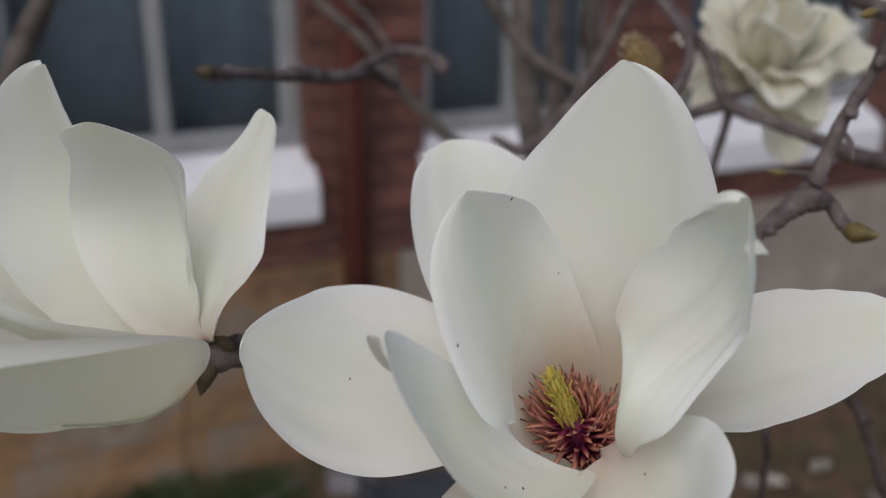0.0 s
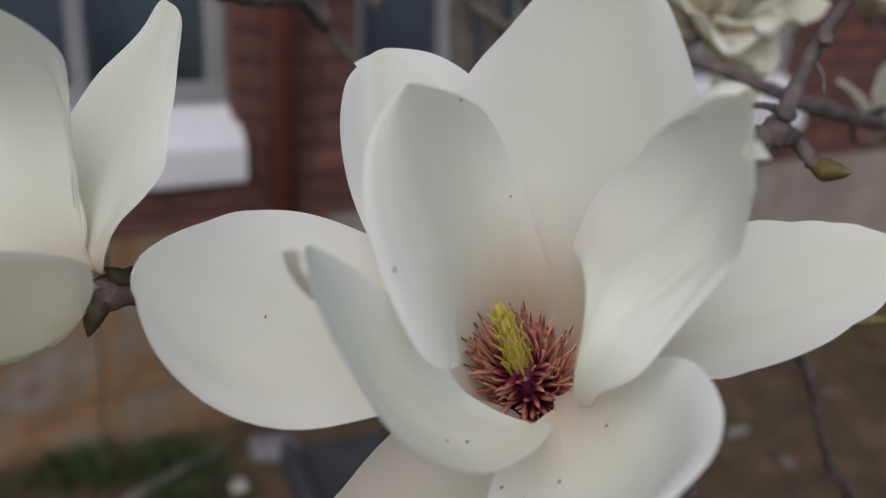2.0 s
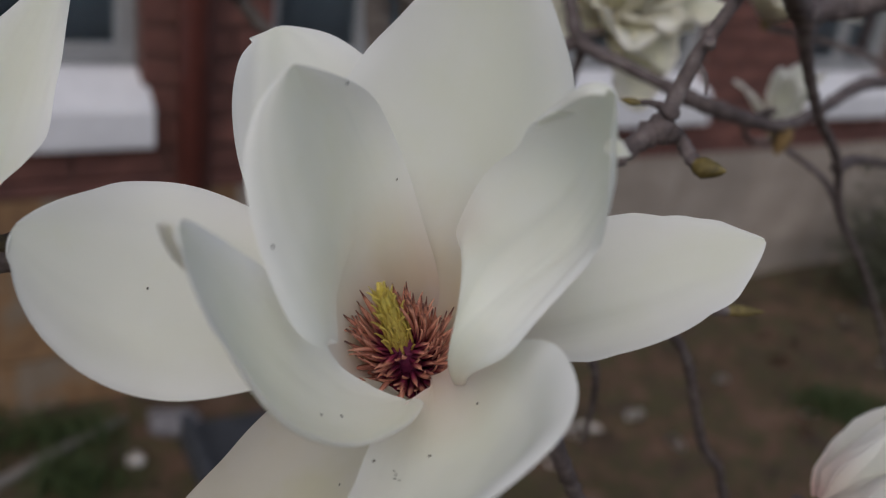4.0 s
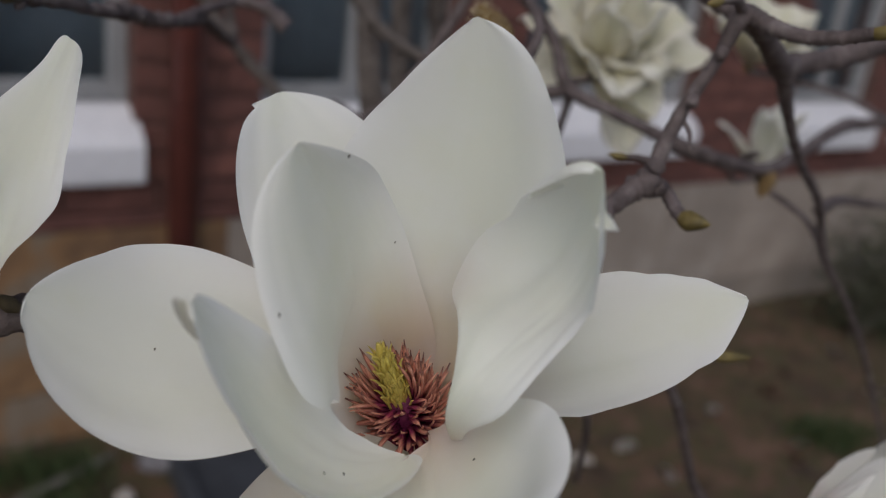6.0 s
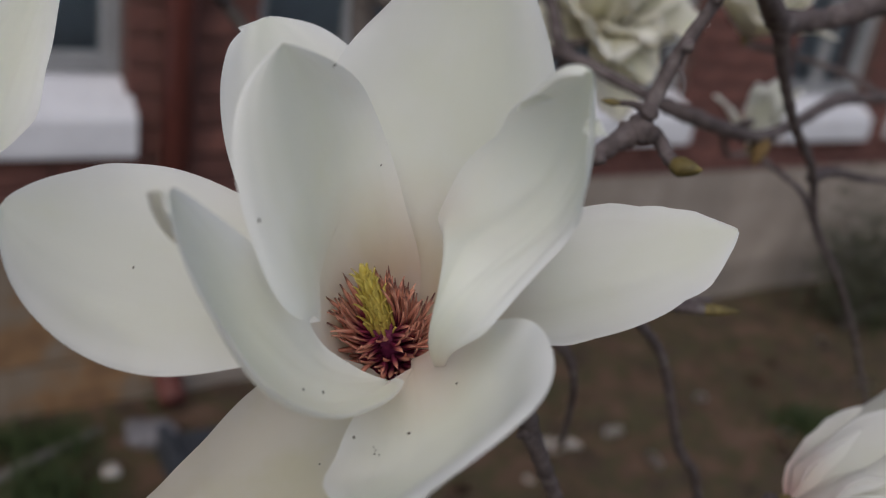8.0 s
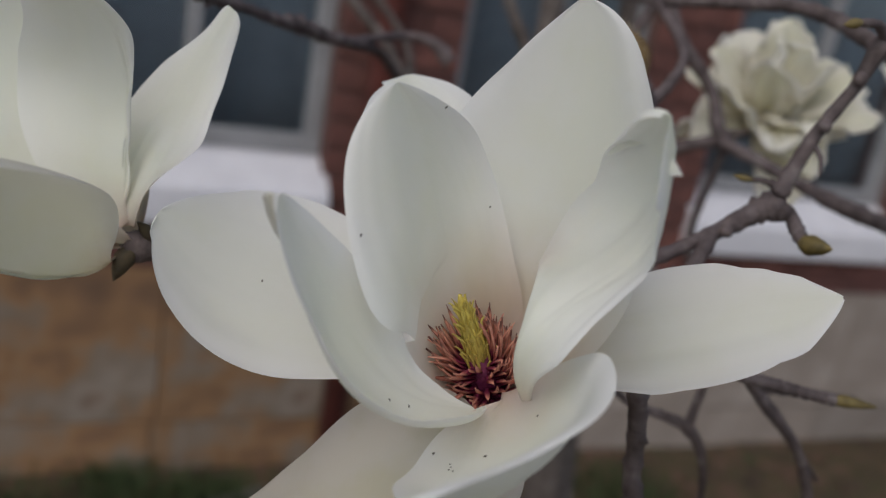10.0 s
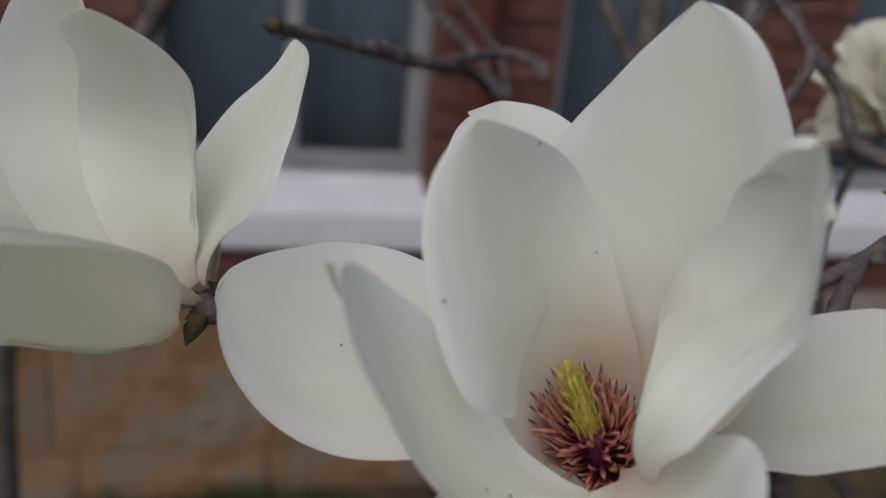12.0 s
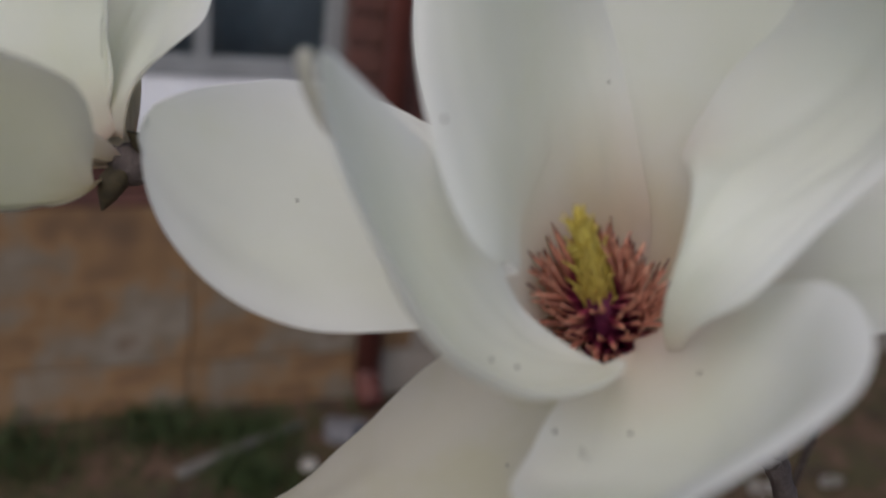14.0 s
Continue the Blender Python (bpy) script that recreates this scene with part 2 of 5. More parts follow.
def tube(points, radii, sides=10, step=None, rough=0.12, knots=0.0, seed=0.0, bm=None):
    """A round limb through the points: uneven bark, swollen ring scars, closed ends."""
    bm = bm or bmesh.new()
    step = step or max(0.0012, min(radii) * 1.2)
    step = min(step, max(knots / 5, 0.0006)) if knots else step
    path = spline(points, step)
    rings, run, prev = [], 0.0, None
    nrm = None
    for i, (p, v) in enumerate(path):
        q = path[min(i + 1, len(path) - 1)][0] - path[max(i - 1, 0)][0]
        q.normalize()
        if nrm is None:
            nrm = q.orthogonal().normalized()
        nrm = (nrm - q * nrm.dot(q)).normalized()
        bi = q.cross(nrm)
        k = min(int(v), len(radii) - 2)
        r = radii[k] + (radii[k + 1] - radii[k]) * (v - k)
        run += (p - prev).length if prev is not None else 0
        prev = p
        if knots:
            ph = (run / knots + noise.noise((seed, run * 20, 0)) * 0.5) % 1.0
            r *= 1 + 0.20 * math.exp(-((ph - 0.5) / 0.10) ** 2)
        ring = []
        for j in range(sides):
            a = 2 * math.pi * j / sides
            d = nrm * math.cos(a) + bi * math.sin(a)
            bumpy = 1 + rough * noise.noise((p + d * r) / max(r * 1.4, 0.0015) + Vector((seed, 0, 0)))
            ring.append(bm.verts.new(p + d * r * bumpy))
        rings.append(ring)
    for a, b in zip(rings, rings[1:]):
        for j in range(sides):
            bm.faces.new((a[j], a[(j + 1) % sides], b[(j + 1) % sides], b[j]))
    bm.faces.new(rings[0][::-1])
    bm.faces.new(rings[-1])
    return bm


def bud_mesh(base, tip, radius, sides=10, sharp=1.0):
    """A pointed bud with overlapping scales that shows as shallow steps."""
    bm = bmesh.new()
    base, tip = Vector(base), Vector(tip)
    ax = tip - base
    n = ax.normalized().orthogonal().normalized()
    b = ax.normalized().cross(n)
    rings = []
    for i in range(13):
        s = i / 12
        r = radius * (math.sin(math.pi * (0.14 + 0.86 * s) ** 0.85) ** 0.8 if s < 1 else 0.0)
        r = max(r, radius * 0.05) * (1.06 if i in (4, 8) else 1.0)
        bend = n * (0.12 * radius * math.sin(s * 3))
        rings.append([bm.verts.new(base + ax * s + bend + (n * math.cos(a) + b * math.sin(a)) * r * (1 + 0.08 * math.sin(a * 2 + s * 5)))
                      for a in (2 * math.pi * j / sides for j in range(sides))])
    for p, q in zip(rings, rings[1:]):
        for j in range(sides):
            bm.faces.new((p[j], p[(j + 1) % sides], q[(j + 1) % sides], q[j]))
    bm.faces.new(rings[0][::-1])
    bm.faces.new(rings[-1])
    return bm


# ---------------------------------------------------------------- building
ANGLE = 29.25
FACE = (-0.4344, 2.2336)
WALL = pose(FACE[0], FACE[1], 0, 0, 0, ANGLE)
GROUND = -0.15
SILL_Z, GLASS_Z, HEAD_Z, TOP_Z = 0.56, 0.785, 2.15, 3.4
OPENINGS = [(-2.05, -1.30, (0.5,)), (-0.70, -0.01, (0.5,)), (0.315, 0.90, (0.5,)), (1.17, 1.99, (0.5,)), (2.572, 3.175, (0.5,)), (3.42, 4.1, (0.5,)), (4.5, 5.2, (0.5,))]


backing = empty("wall_north", WALL)
tagged(backing, "red brick wall between white-silled windows", "wall", kind="structure")
edges = [-4.0] + [x for o in OPENINGS for x in o[:2]] + [9.0]
for x0, x1 in zip(edges[0::2], edges[1::2]):
    part("backing", box(bmesh.new(), x0, x1, 0.012, 0.28, 0.44, HEAD_Z), MORTAR, backing, smooth=False)
part("backing", box(bmesh.new(), -4, 9, 0.012, 0.28, HEAD_Z, TOP_Z), MORTAR, backing, smooth=False)
for x0, x1, _ in OPENINGS:
    part("backing", box(bmesh.new(), x0, x1, 0.014, 0.28, 0.44, SILL_Z), MORTAR, backing, smooth=False)


def sill_mesh(x0, x1):
    """A sloped, painted sill with a round nose and an upstand under the frame."""
    bm = bmesh.new()
    prof = [(0.11, SILL_Z), (-0.05, SILL_Z), (-0.054, SILL_Z + 0.012), (-0.052, SILL_Z + 0.092), (-0.042, SILL_Z + 0.106), (0.045, SILL_Z + 0.172), (0.11, SILL_Z + 0.180)]
    a = [bm.verts.new((x0, y, z)) for y, z in prof]
    b = [bm.verts.new((x1, y, z)) for y, z in prof]
    for i in range(len(prof)):
        j = (i + 1) % len(prof)
        bm.faces.new((a[i], a[j], b[j], b[i]))
    bm.faces.new(a)
    bm.faces.new(b[::-1])
    bmesh.ops.bevel(bm, geom=bm.edges[:], offset=0.003, segments=2, affect='EDGES')
    return bm


for i, (x0, x1, mullions) in enumerate(OPENINGS):
    w = empty("window_%d" % (i + 1), WALL)
    tagged(w, "closed window with grey-white frame and sloped white sill", "window", "windows of the brick building", "structure")
    part("window_sill", sill_mesh(x0 - 0.015, x1 + 0.015), SILL, w, "thick white painted sill", False)
    f, y0, y1 = 0.042, 0.06, 0.115
    fr = bmesh.new()
    box(fr, x0, x0 + f, y0, y1, SILL_Z + 0.178, HEAD_Z, 0.004)
    box(fr, x1 - f, x1, y0, y1, SILL_Z + 0.178, HEAD_Z, 0.004)
    box(fr, x0 + f, x1 - f, y0 + 0.003, y1, SILL_Z + 0.178, GLASS_Z, 0.004)
    box(fr, x0 + f, x1 - f, y0 + 0.003, y1, HEAD_Z - f, HEAD_Z, 0.004)
    part("window_frame", fr, FRAME, w, "grey-white painted frame", False)
    xs = [x0 + f] + [x0 + (x1 - x0) * k + 0.005 for k in mullions] + [x1 - f]
    for k in xs[1:-1]:
        part("mullion", box(bmesh.new(), k - 0.018, k + 0.018, y0 + 0.006, y1 - 0.01, GLASS_Z - 0.003, HEAD_Z - f + 0.003, 0.003), FRAME, w, smooth=False)
    for a, b in zip(xs, xs[1:]):
        pane = part("pane", box(bmesh.new(), a - 0.004, b + 0.004, 0.092, 0.097, GLASS_Z - 0.004, HEAD_Z - f + 0.004), GLASS, w, smooth=False)
        pane.visible_shadow = False

# cloth drawn across behind the panes
def curtain_mesh(x0, x1, seed):
    bm = bmesh.new()
    n = int((x1 - x0) / 0.012)
    rows_ = []
    for z in (GLASS_Z - 0.10, 1.3, HEAD_Z + 0.02):
        rows_.append([bm.verts.new((x0 + (x1 - x0) * i / n, 0.18 + 0.0012 * math.sin(i * 0.9 + seed) + 0.004 * noise.noise((i * 0.37, seed, z)), z)) for i in range(n + 1)])
    for a, c in zip(rows_, rows_[1:]):
        for i in range(n):
            bm.faces.new((a[i], a[i + 1], c[i + 1], c[i]))
    return bm


for i, (x0, x1, _) in enumerate(OPENINGS):
    ob = mesh_object("curtain", curtain_mesh(x0 - 0.05, x1 + 0.05, i * 1.7), CURTAIN)
    ob.matrix_world = WALL
    ob.modifiers.new("cloth", 'SOLIDIFY').thickness = 0.002
    tagged(ob, "dull blue-grey curtain drawn behind the window glass", "curtain", "curtains behind the windows")

# rooms behind the glass, one plain shell
shell = bmesh.new()
for q in ((-4, -3.95, 0.28, 2.2, 0.2, 3.0), (8.95, 9, 0.28, 2.2, 0.2, 3.0), (-4, 9, 2.2, 2.25, 0.2, 3.0), (-4, 9, 0.28, 2.2, 0.15, 0.2), (-4, 9, 0.28, 2.2, 3.0, 3.05)):
    box(shell, *q)
room = mesh_object("wall_inside", shell, ROOM, False)
room.matrix_world = WALL
tagged(room, "plain dim painted room behind the windows", "wall", kind="structure")
roof = mesh_object("roof", box(bmesh.new(), -4.2, 9.2, -0.25, 2.4, TOP_Z, TOP_Z + 0.12, 0.01), ROOF, False)
roof.matrix_world = WALL
tagged(roof, "dark flat roof edge of the building", "roof", kind="structure")

foundation = empty("wall_plinth", WALL)
tagged(foundation, "tan stone block foundation, stained orange, under the brick", "foundation wall", kind="structure")
part("backing", box(bmesh.new(), -4, 9, 0.016, 0.28, GROUND - 0.3, 0.44), MORTAR, foundation, smooth=False)

# ---------------------------------------------------------------- downpipe
pipe = empty("downpipe", WALL)
tagged(pipe, "dark red painted round downpipe fixed on the brick pier", "downpipe")


def ring_mesh(x, y, z0, z1, r, sides=24):
    bm = bmesh.new()
    bmesh.ops.create_cone(bm, cap_ends=True, segments=sides, radius1=r, radius2=r, depth=z1 - z0, matrix=Matrix.Translation((x, y, (z0 + z1) / 2)))
    return bm


PX, PY, PR = 0.098, -0.052, 0.037
part("pipe", ring_mesh(PX, PY, -0.05, TOP_Z - 0.02, PR), PIPE, pipe)
for z in (0.30, 1.55, 2.8):
    part("socket", ring_mesh(PX, PY, z, z + 0.06, PR + 0.006), PIPE, pipe)
    b = bmesh.new()
    box(b, PX - 0.07, PX + 0.07, -0.012, 0.010, z + 0.012, z + 0.045, 0.003)
    part("bracket", b, PIPE, pipe, smooth=False)
shoe = tube([(PX, PY, -0.03), (PX, PY - 0.015, -0.075), (PX, PY - 0.07, -0.105)], [PR, PR, PR * 0.98], 20, 0.012, 0.0)
part("shoe", shoe, PIPE, pipe)

# ---------------------------------------------------------------- ground
def ground_height(x, y):
    return GROUND + 0.018 * noise.noise((x * 1.7, y * 1.7, 3.1)) + 0.006 * noise.noise((x * 9, y * 9, 0.4))


bm = bmesh.new()
lines = [-60, -30, -15, -8, -5] + [-3.5 + 0.09 * i for i in range(90)] + [6, 9, 16, 30, 60]
rowsv = [[bm.verts.new((x, y, ground_height(x, y) if abs(x) < 5 and abs(y) < 5 else GROUND)) for x in lines] for y in lines]
for a, b in zip(rowsv, rowsv[1:]):
    for i in range(len(lines) - 1):
        bm.faces.new((a[i], a[i + 1], b[i + 1], b[i]))
ground = mesh_object("ground", bm, SOIL)
tagged(ground, "bare brown soil with thin grass and litter", "ground", kind="structure")


# ---------------------------------------------------------------- magnolia flowers
def profile(s, a, b):
    return max(math.sin(math.pi * s ** a), 0.0) ** b + 0.22 * (1 - s) ** 2 * min(1.0, s * 8 + 0.15)


def tepal_mesh(base, c1, c2, tip, inner, shape, seed, nu=26, ns=60, wave=0.0007, nicks=()):
    """One tepal: a spine from its claw to its tip, obovate in outline, cupped across; shape holds half width,
    outline exponents, cup angles (claw and tip, both sides), twist and the other half's share of the width."""
    W, a, b, l0, l1, r0, r1, twist, lean = shape
    base, c1, c2, tip, inner = (Vector(v) for v in (base, c1, c2, tip, inner))
    bm = bmesh.new()
    uvl = bm.loops.layers.uv.new("UVMap")
    across = [-1, -0.985, -0.95] + [1.86 * j / nu - 0.93 for j in range(nu + 1)] + [0.95, 0.985, 1]
    grid = []
    for i in range(ns + 1):
        s = 0.5 - 0.5 * math.cos(math.pi * (i / ns) ** 0.92) if i else 0.0
        s = min(s, 0.9985)
        k = 1 - s
        p = base * k ** 3 + c1 * (3 * k * k * s) + c2 * (3 * k * s * s) + tip * s ** 3
        t = (c1 - base) * (3 * k * k) + (c2 - c1) * (6 * k * s) + (tip - c2) * (3 * s * s)
        t.normalize()
        n = (inner - t * inner.dot(t)).normalized()
        q = t.cross(n)
        g = twist * (s - 0.5)
        n, q = n * math.cos(g) + q * math.sin(g), q * math.cos(g) - n * math.sin(g)
        half = W * profile(s, a, b)
        row = []
        for j in range(len(across)):
            u = across[j]
            al = (l0 + (l1 - l0) * s) if u < 0 else (r0 + (r1 - r0) * s)
            al *= min(1.0, (1 - s) / 0.15) ** 0.7
            al = al if abs(al) > 1e-3 else 1e-3
            w = half * (lean if u > 0 else 1.0)
            for at_s, side, deep, wide in nicks:
                if u * side > 0:
                    x = max(0.0, 1 - abs(s - at_s) / wide)
                    w *= 1 - deep * (x * x * (3 - 2 * x) if wide > 0.1 else x)
            v = p + q * (w * math.sin(al * u) / al) + n * (w * (1 - math.cos(al * u)) / al)
            v += n * (wave * (abs(u) ** 3 * 1.6 + 0.25) * noise.noise((s * 5 + seed, u * 2.2, seed * 3.7)) * min(1, s * 4))
            v += n * (wave * 0.9 * noise.noise((u * 2.6 + seed, s * 2.4, seed)) * min(1, s * 3, (1 - s) * 5))
            v += n * (wave * 0.55 * noise.noise((u * 6.5 + seed * 2, s * 1.5, seed + 9)) * min(1, s * 4, (1 - s) * 3))
            v += n * (0.0006 * noise.noise((u * 1.7 + seed * 5, s * 4.2, seed + 3.3)) * min(1, s * 4, (1 - s) * 4))
            v += t * (wave * 1.3 * abs(u) ** 4 * noise.noise((s * 9, u * 3 + seed, 7.7)))
            row.append((bm.verts.new(v), (u * 0.5 + 0.5, s)))
        grid.append(row)
    for r0_, r1_ in zip(grid, grid[1:]):
        for j in range(len(across) - 1):
            quad = (r0_[j], r0_[j + 1], r1_[j + 1], r1_[j])
            f = bm.faces.new([x[0] for x in quad])
            for loop, x in zip(f.loops, quad):
                loop[uvl].uv = x[1]
    return bm


def eased(x, knots, values):
    """A smooth curve through the values at the knots, level past the last."""
    k, v = np.append(knots, 1.0), np.append(values, values[-1])
    m = np.gradient(v, k)
    i = np.clip(np.searchsorted(k, x, side='right') - 1, 0, len(k) - 2)
    h = k[i + 1] - k[i]
    t = (x - k[i]) / h
    return (2 * t ** 3 - 3 * t ** 2 + 1) * v[i] + (t ** 3 - 2 * t ** 2 + t) * h * m[i] + (3 * t ** 2 - 2 * t ** 3) * v[i + 1] + (t ** 3 - t ** 2) * h * m[i + 1]


def broad_tepal_mesh(spine, inner, wide_l, wide_r, cup_l, cup_r, rest, seed, ns=90, nu=56, wave=0.0006, nicks=(), lobe=None, foot=0.0, drawn=None):
    """A broad tepal with halves of their own: five spine points, half widths along it, cup angles at claw, middle and tip,
    then the roll of both margins, the twist and the roundness of the tip. A lobe is a crease over the claw that runs out upwards."""
    roll_l, roll_r, twist, blunt = rest
    pts = [np.array(p) for p in spine]
    s = np.concatenate([np.linspace(0, 0.8, ns - 24), 0.8 + 0.1995 * np.sin(np.linspace(0, 1, 25)[1:] * math.pi / 2)])
    k = (1 - s)[:, None]
    t_ = s[:, None]
    mid = sum(c * p * k ** (4 - i) * t_ ** i for i, (c, p) in enumerate(zip((1, 4, 6, 4, 1), pts)))
    if drawn:
        mid = mid + np.outer(np.clip((s - drawn[0]) / (1 - drawn[0]), 0, 1) ** 1.2, drawn[1])
    tan = sum(c * (q - p) * k ** (3 - i) * t_ ** i for i, (c, p, q) in enumerate(zip((1, 3, 3, 1), pts, pts[1:])))
    tan /= np.linalg.norm(tan, axis=1, keepdims=True)
    inn = np.array(inner)
    nor = inn - tan * (tan @ inn)[:, None]
    nor /= np.linalg.norm(nor, axis=1, keepdims=True)
    side = np.cross(tan, nor)
    g = (twist * (s - 0.5))[:, None]
    nor, side = nor * np.cos(g) + side * np.sin(g), side * np.cos(g) - nor * np.sin(g)
    x = np.clip((s - 0.72) / 0.28, 0, 1)
    cap = (1 - x * x) ** blunt
    if foot:
        cap = cap * np.sqrt(np.clip(s / foot, 0.01, 1))
    half_u = np.concatenate([np.linspace(0, 0.94, nu // 2), [0.965, 0.985, 1.0]])
    halves = []
    for sign, wide, cup, roll in ((-1, wide_l, cup_l, roll_l), (1, wide_r, cup_r, roll_r)):
        w = np.maximum(eased(s, (0, 0.2, 0.45, 0.7, 0.9), wide), 0.0005) * cap
        torn = np.ones((len(s), len(half_u)))
        for at_s, at_side, deep, reach in nicks:
            if at_side == sign:
                torn -= np.outer(deep * np.maximum(0, 1 - np.abs(s - at_s) / reach), half_u ** 5)
        a = cup[0] * (1 - s) ** 2 + cup[1] * 2 * s * (1 - s) + cup[2] * s * s
        th = a[:, None] * half_u + roll * s[:, None] * half_u ** 3
        step = np.diff(half_u)
        run = [np.concatenate([np.zeros((len(s), 1)), np.cumsum((f[:, 1:] + f[:, :-1]) / 2 * step, 1)], 1) for f in (np.cos(th), np.sin(th))]
        p = mid[:, None] + side[:, None] * (sign * w[:, None] * run[0] * torn)[..., None] + nor[:, None] * (w[:, None] * run[1] * torn)[..., None]
        n = nor[:, None] * np.cos(th)[..., None] - side[:, None] * (sign * np.sin(th))[..., None]
        halves.append((p, n))
    grid = np.concatenate([halves[0][0][:, :0:-1], halves[1][0]], 1)
    up = np.concatenate([halves[0][1][:, :0:-1], halves[1][1]], 1)
    us = np.concatenate([-half_u[:0:-1], half_u])
    bm = bmesh.new()
    uvl = bm.loops.layers.uv.new("UVMap")
    rows_ = []
    for i in range(len(s)):
        row = []
        for j, u in enumerate(us):
            si = float(s[i])
            f = wave * (abs(u) ** 3 * 1.2 + 0.25) * noise.noise((si * 5 + seed, u * 2.2, seed * 3.7))
            f += wave * 0.9 * noise.noise((u * 2.6 + seed, si * 2.4, seed)) + wave * 0.45 * noise.noise((u * 6.5 + seed * 2, si * 1.5, seed + 9))
            f += 0.0007 * noise.noise((u * 1.7 + seed * 5, si * 4.2, seed + 3.3)) + 0.0004 * noise.noise((u * 4.0, si * 7.0 + seed, seed * 1.7))
            f *= min(1, si * 4, (1 - si) * 4 + 0.1)
            if lobe:
                high, s0, slope, u0, soft = lobe
                d = si - s0 - slope * (u + 1)
                c = max(0.0, min(1.0, d / soft))
                f += high * c * c * (3 - 2 * c) * max(0.0, min(1.0, (u0 - u) / (u0 + 1))) * math.exp(-max(0.0, d) * 4.0)
            v = grid[i, j] + up[i, j] * f
            row.append((bm.verts.new(v), (u * 0.5 + 0.5, si)))
        rows_.append(row)
    for a, b in zip(rows_, rows_[1:]):
        for j in range(len(us) - 1):
            quad = (a[j], a[j + 1], b[j + 1], b[j])
            face = bm.faces.new([q[0] for q in quad])
            for loop, q in zip(face.loops, quad):
                loop[uvl].uv = q[1]
    return bm


def thin_margin(ob, mod):
    """Let the flesh of a tepal thin out towards its margin."""
    group = ob.vertex_groups.new(name="flesh")
    uv = ob.data.uv_layers["UVMap"].data
    weight = {}
    for loop in ob.data.loops:
        u, s = uv[loop.index].uv
        weight[loop.vertex_index] = min(1.0, (0.5 - abs(u - 0.5)) * 12, (1.0 - s) * 14)
    for i, w in weight.items():
        group.add([i], max(w, 0.0), 'REPLACE')
    mod.vertex_group, mod.thickness_vertex_group, mod.use_rim = group.name, 0.06, False


def fleshed(bm, flower, material, label="", thick=0.0005):
    ob = part("tepal", bm, material, flower, label)
    mod = ob.modifiers.new("thickness", 'SOLIDIFY')
    mod.thickness, mod.offset = thick, 0.0
    thin_margin(ob, mod)
    return ob


def tepal(flower, args, seed, material, label="", nicks=()):
    return fleshed(tepal_mesh(*args, seed, nicks=nicks), flower, material, label)


BASE = (0.113, 0.296, 1.1225)
# tepals with a simple outline: claw, two bends, tip, inner side, shape
MAIN = {
    0: (BASE, (0.1089, 0.3158, 1.1478), (0.1283, 0.3001, 1.1962), (0.1149, 0.3008, 1.2287),
     (-0.3729, -0.8306, 0.1768), (0.0336, 1.0029, 0.6890, 0.8747, 0.2790, 0.8625, 0.5270, -0.2484, 0.9644)),
    1: (BASE, (0.1072, 0.3137, 1.1355), (0.0782, 0.3284, 1.1848), (0.0693, 0.3399, 1.1988),
     (0.3752, -0.8587, 0.2360), (0.0256, 1.2071, 0.6431, 0.6127, 0.4463, 0.5950, 0.3895, 0.0324, 0.9577)),
    4: (BASE, (0.0855, 0.2980, 1.1485), (0.0471, 0.2891, 1.1339), (0.0243, 0.2784, 1.1617),
     (0.3261, -0.4873, 0.7420), (0.0274, 1.6791, 0.6438, 0.6822, 0.1897, 0.5627, 0.0568, 0.0277, 1.0422)),
    5: (BASE, (0.1212, 0.2961, 1.1455), (0.1615, 0.2943, 1.1515), (0.1880, 0.2873, 1.1728),
     (-0.3164, -0.5367, 0.7428), (0.0179, 1.5118, 0.7860, 0.3899, 0.4124, 0.6379, 0.3480, 0.3524, 1.0390)),
    6: ((0.1095, 0.274, 1.1305), (0.0995, 0.2489, 1.1336), (0.0786, 0.2551, 1.1338), (0.0668, 0.2359, 1.1836),
     (0.0746, -0.1691, 0.6942), (0.0177, 1.3411, 0.5299, 1.4617, 0.7955, 0.9508, 1.0497, -0.5284, 0.9594)),
}
main_flower = empty("magnolia_flower")
tagged(main_flower, "fully open white magnolia flower with crimson stamens", "flower", "magnolia flowers on the tree")
# torn and notched margins: place along the tepal, side, depth, reach
NICKS = {4: [(0.995, -1, -0.5, 0.02), (0.13, -1, -1.0, 0.16), (0.13, 1, -1.0, 0.16)], 5: [(0.90, 1, -0.16, 0.06), (0.80, -1, 0.07, 0.06), (0.93, -1, -0.14, 0.05), (0.55, 1, -0.05, 0.07)], 1: [(0.972, -1, -0.45, 0.016), (0.12, -1, -0.7, 0.16)]}
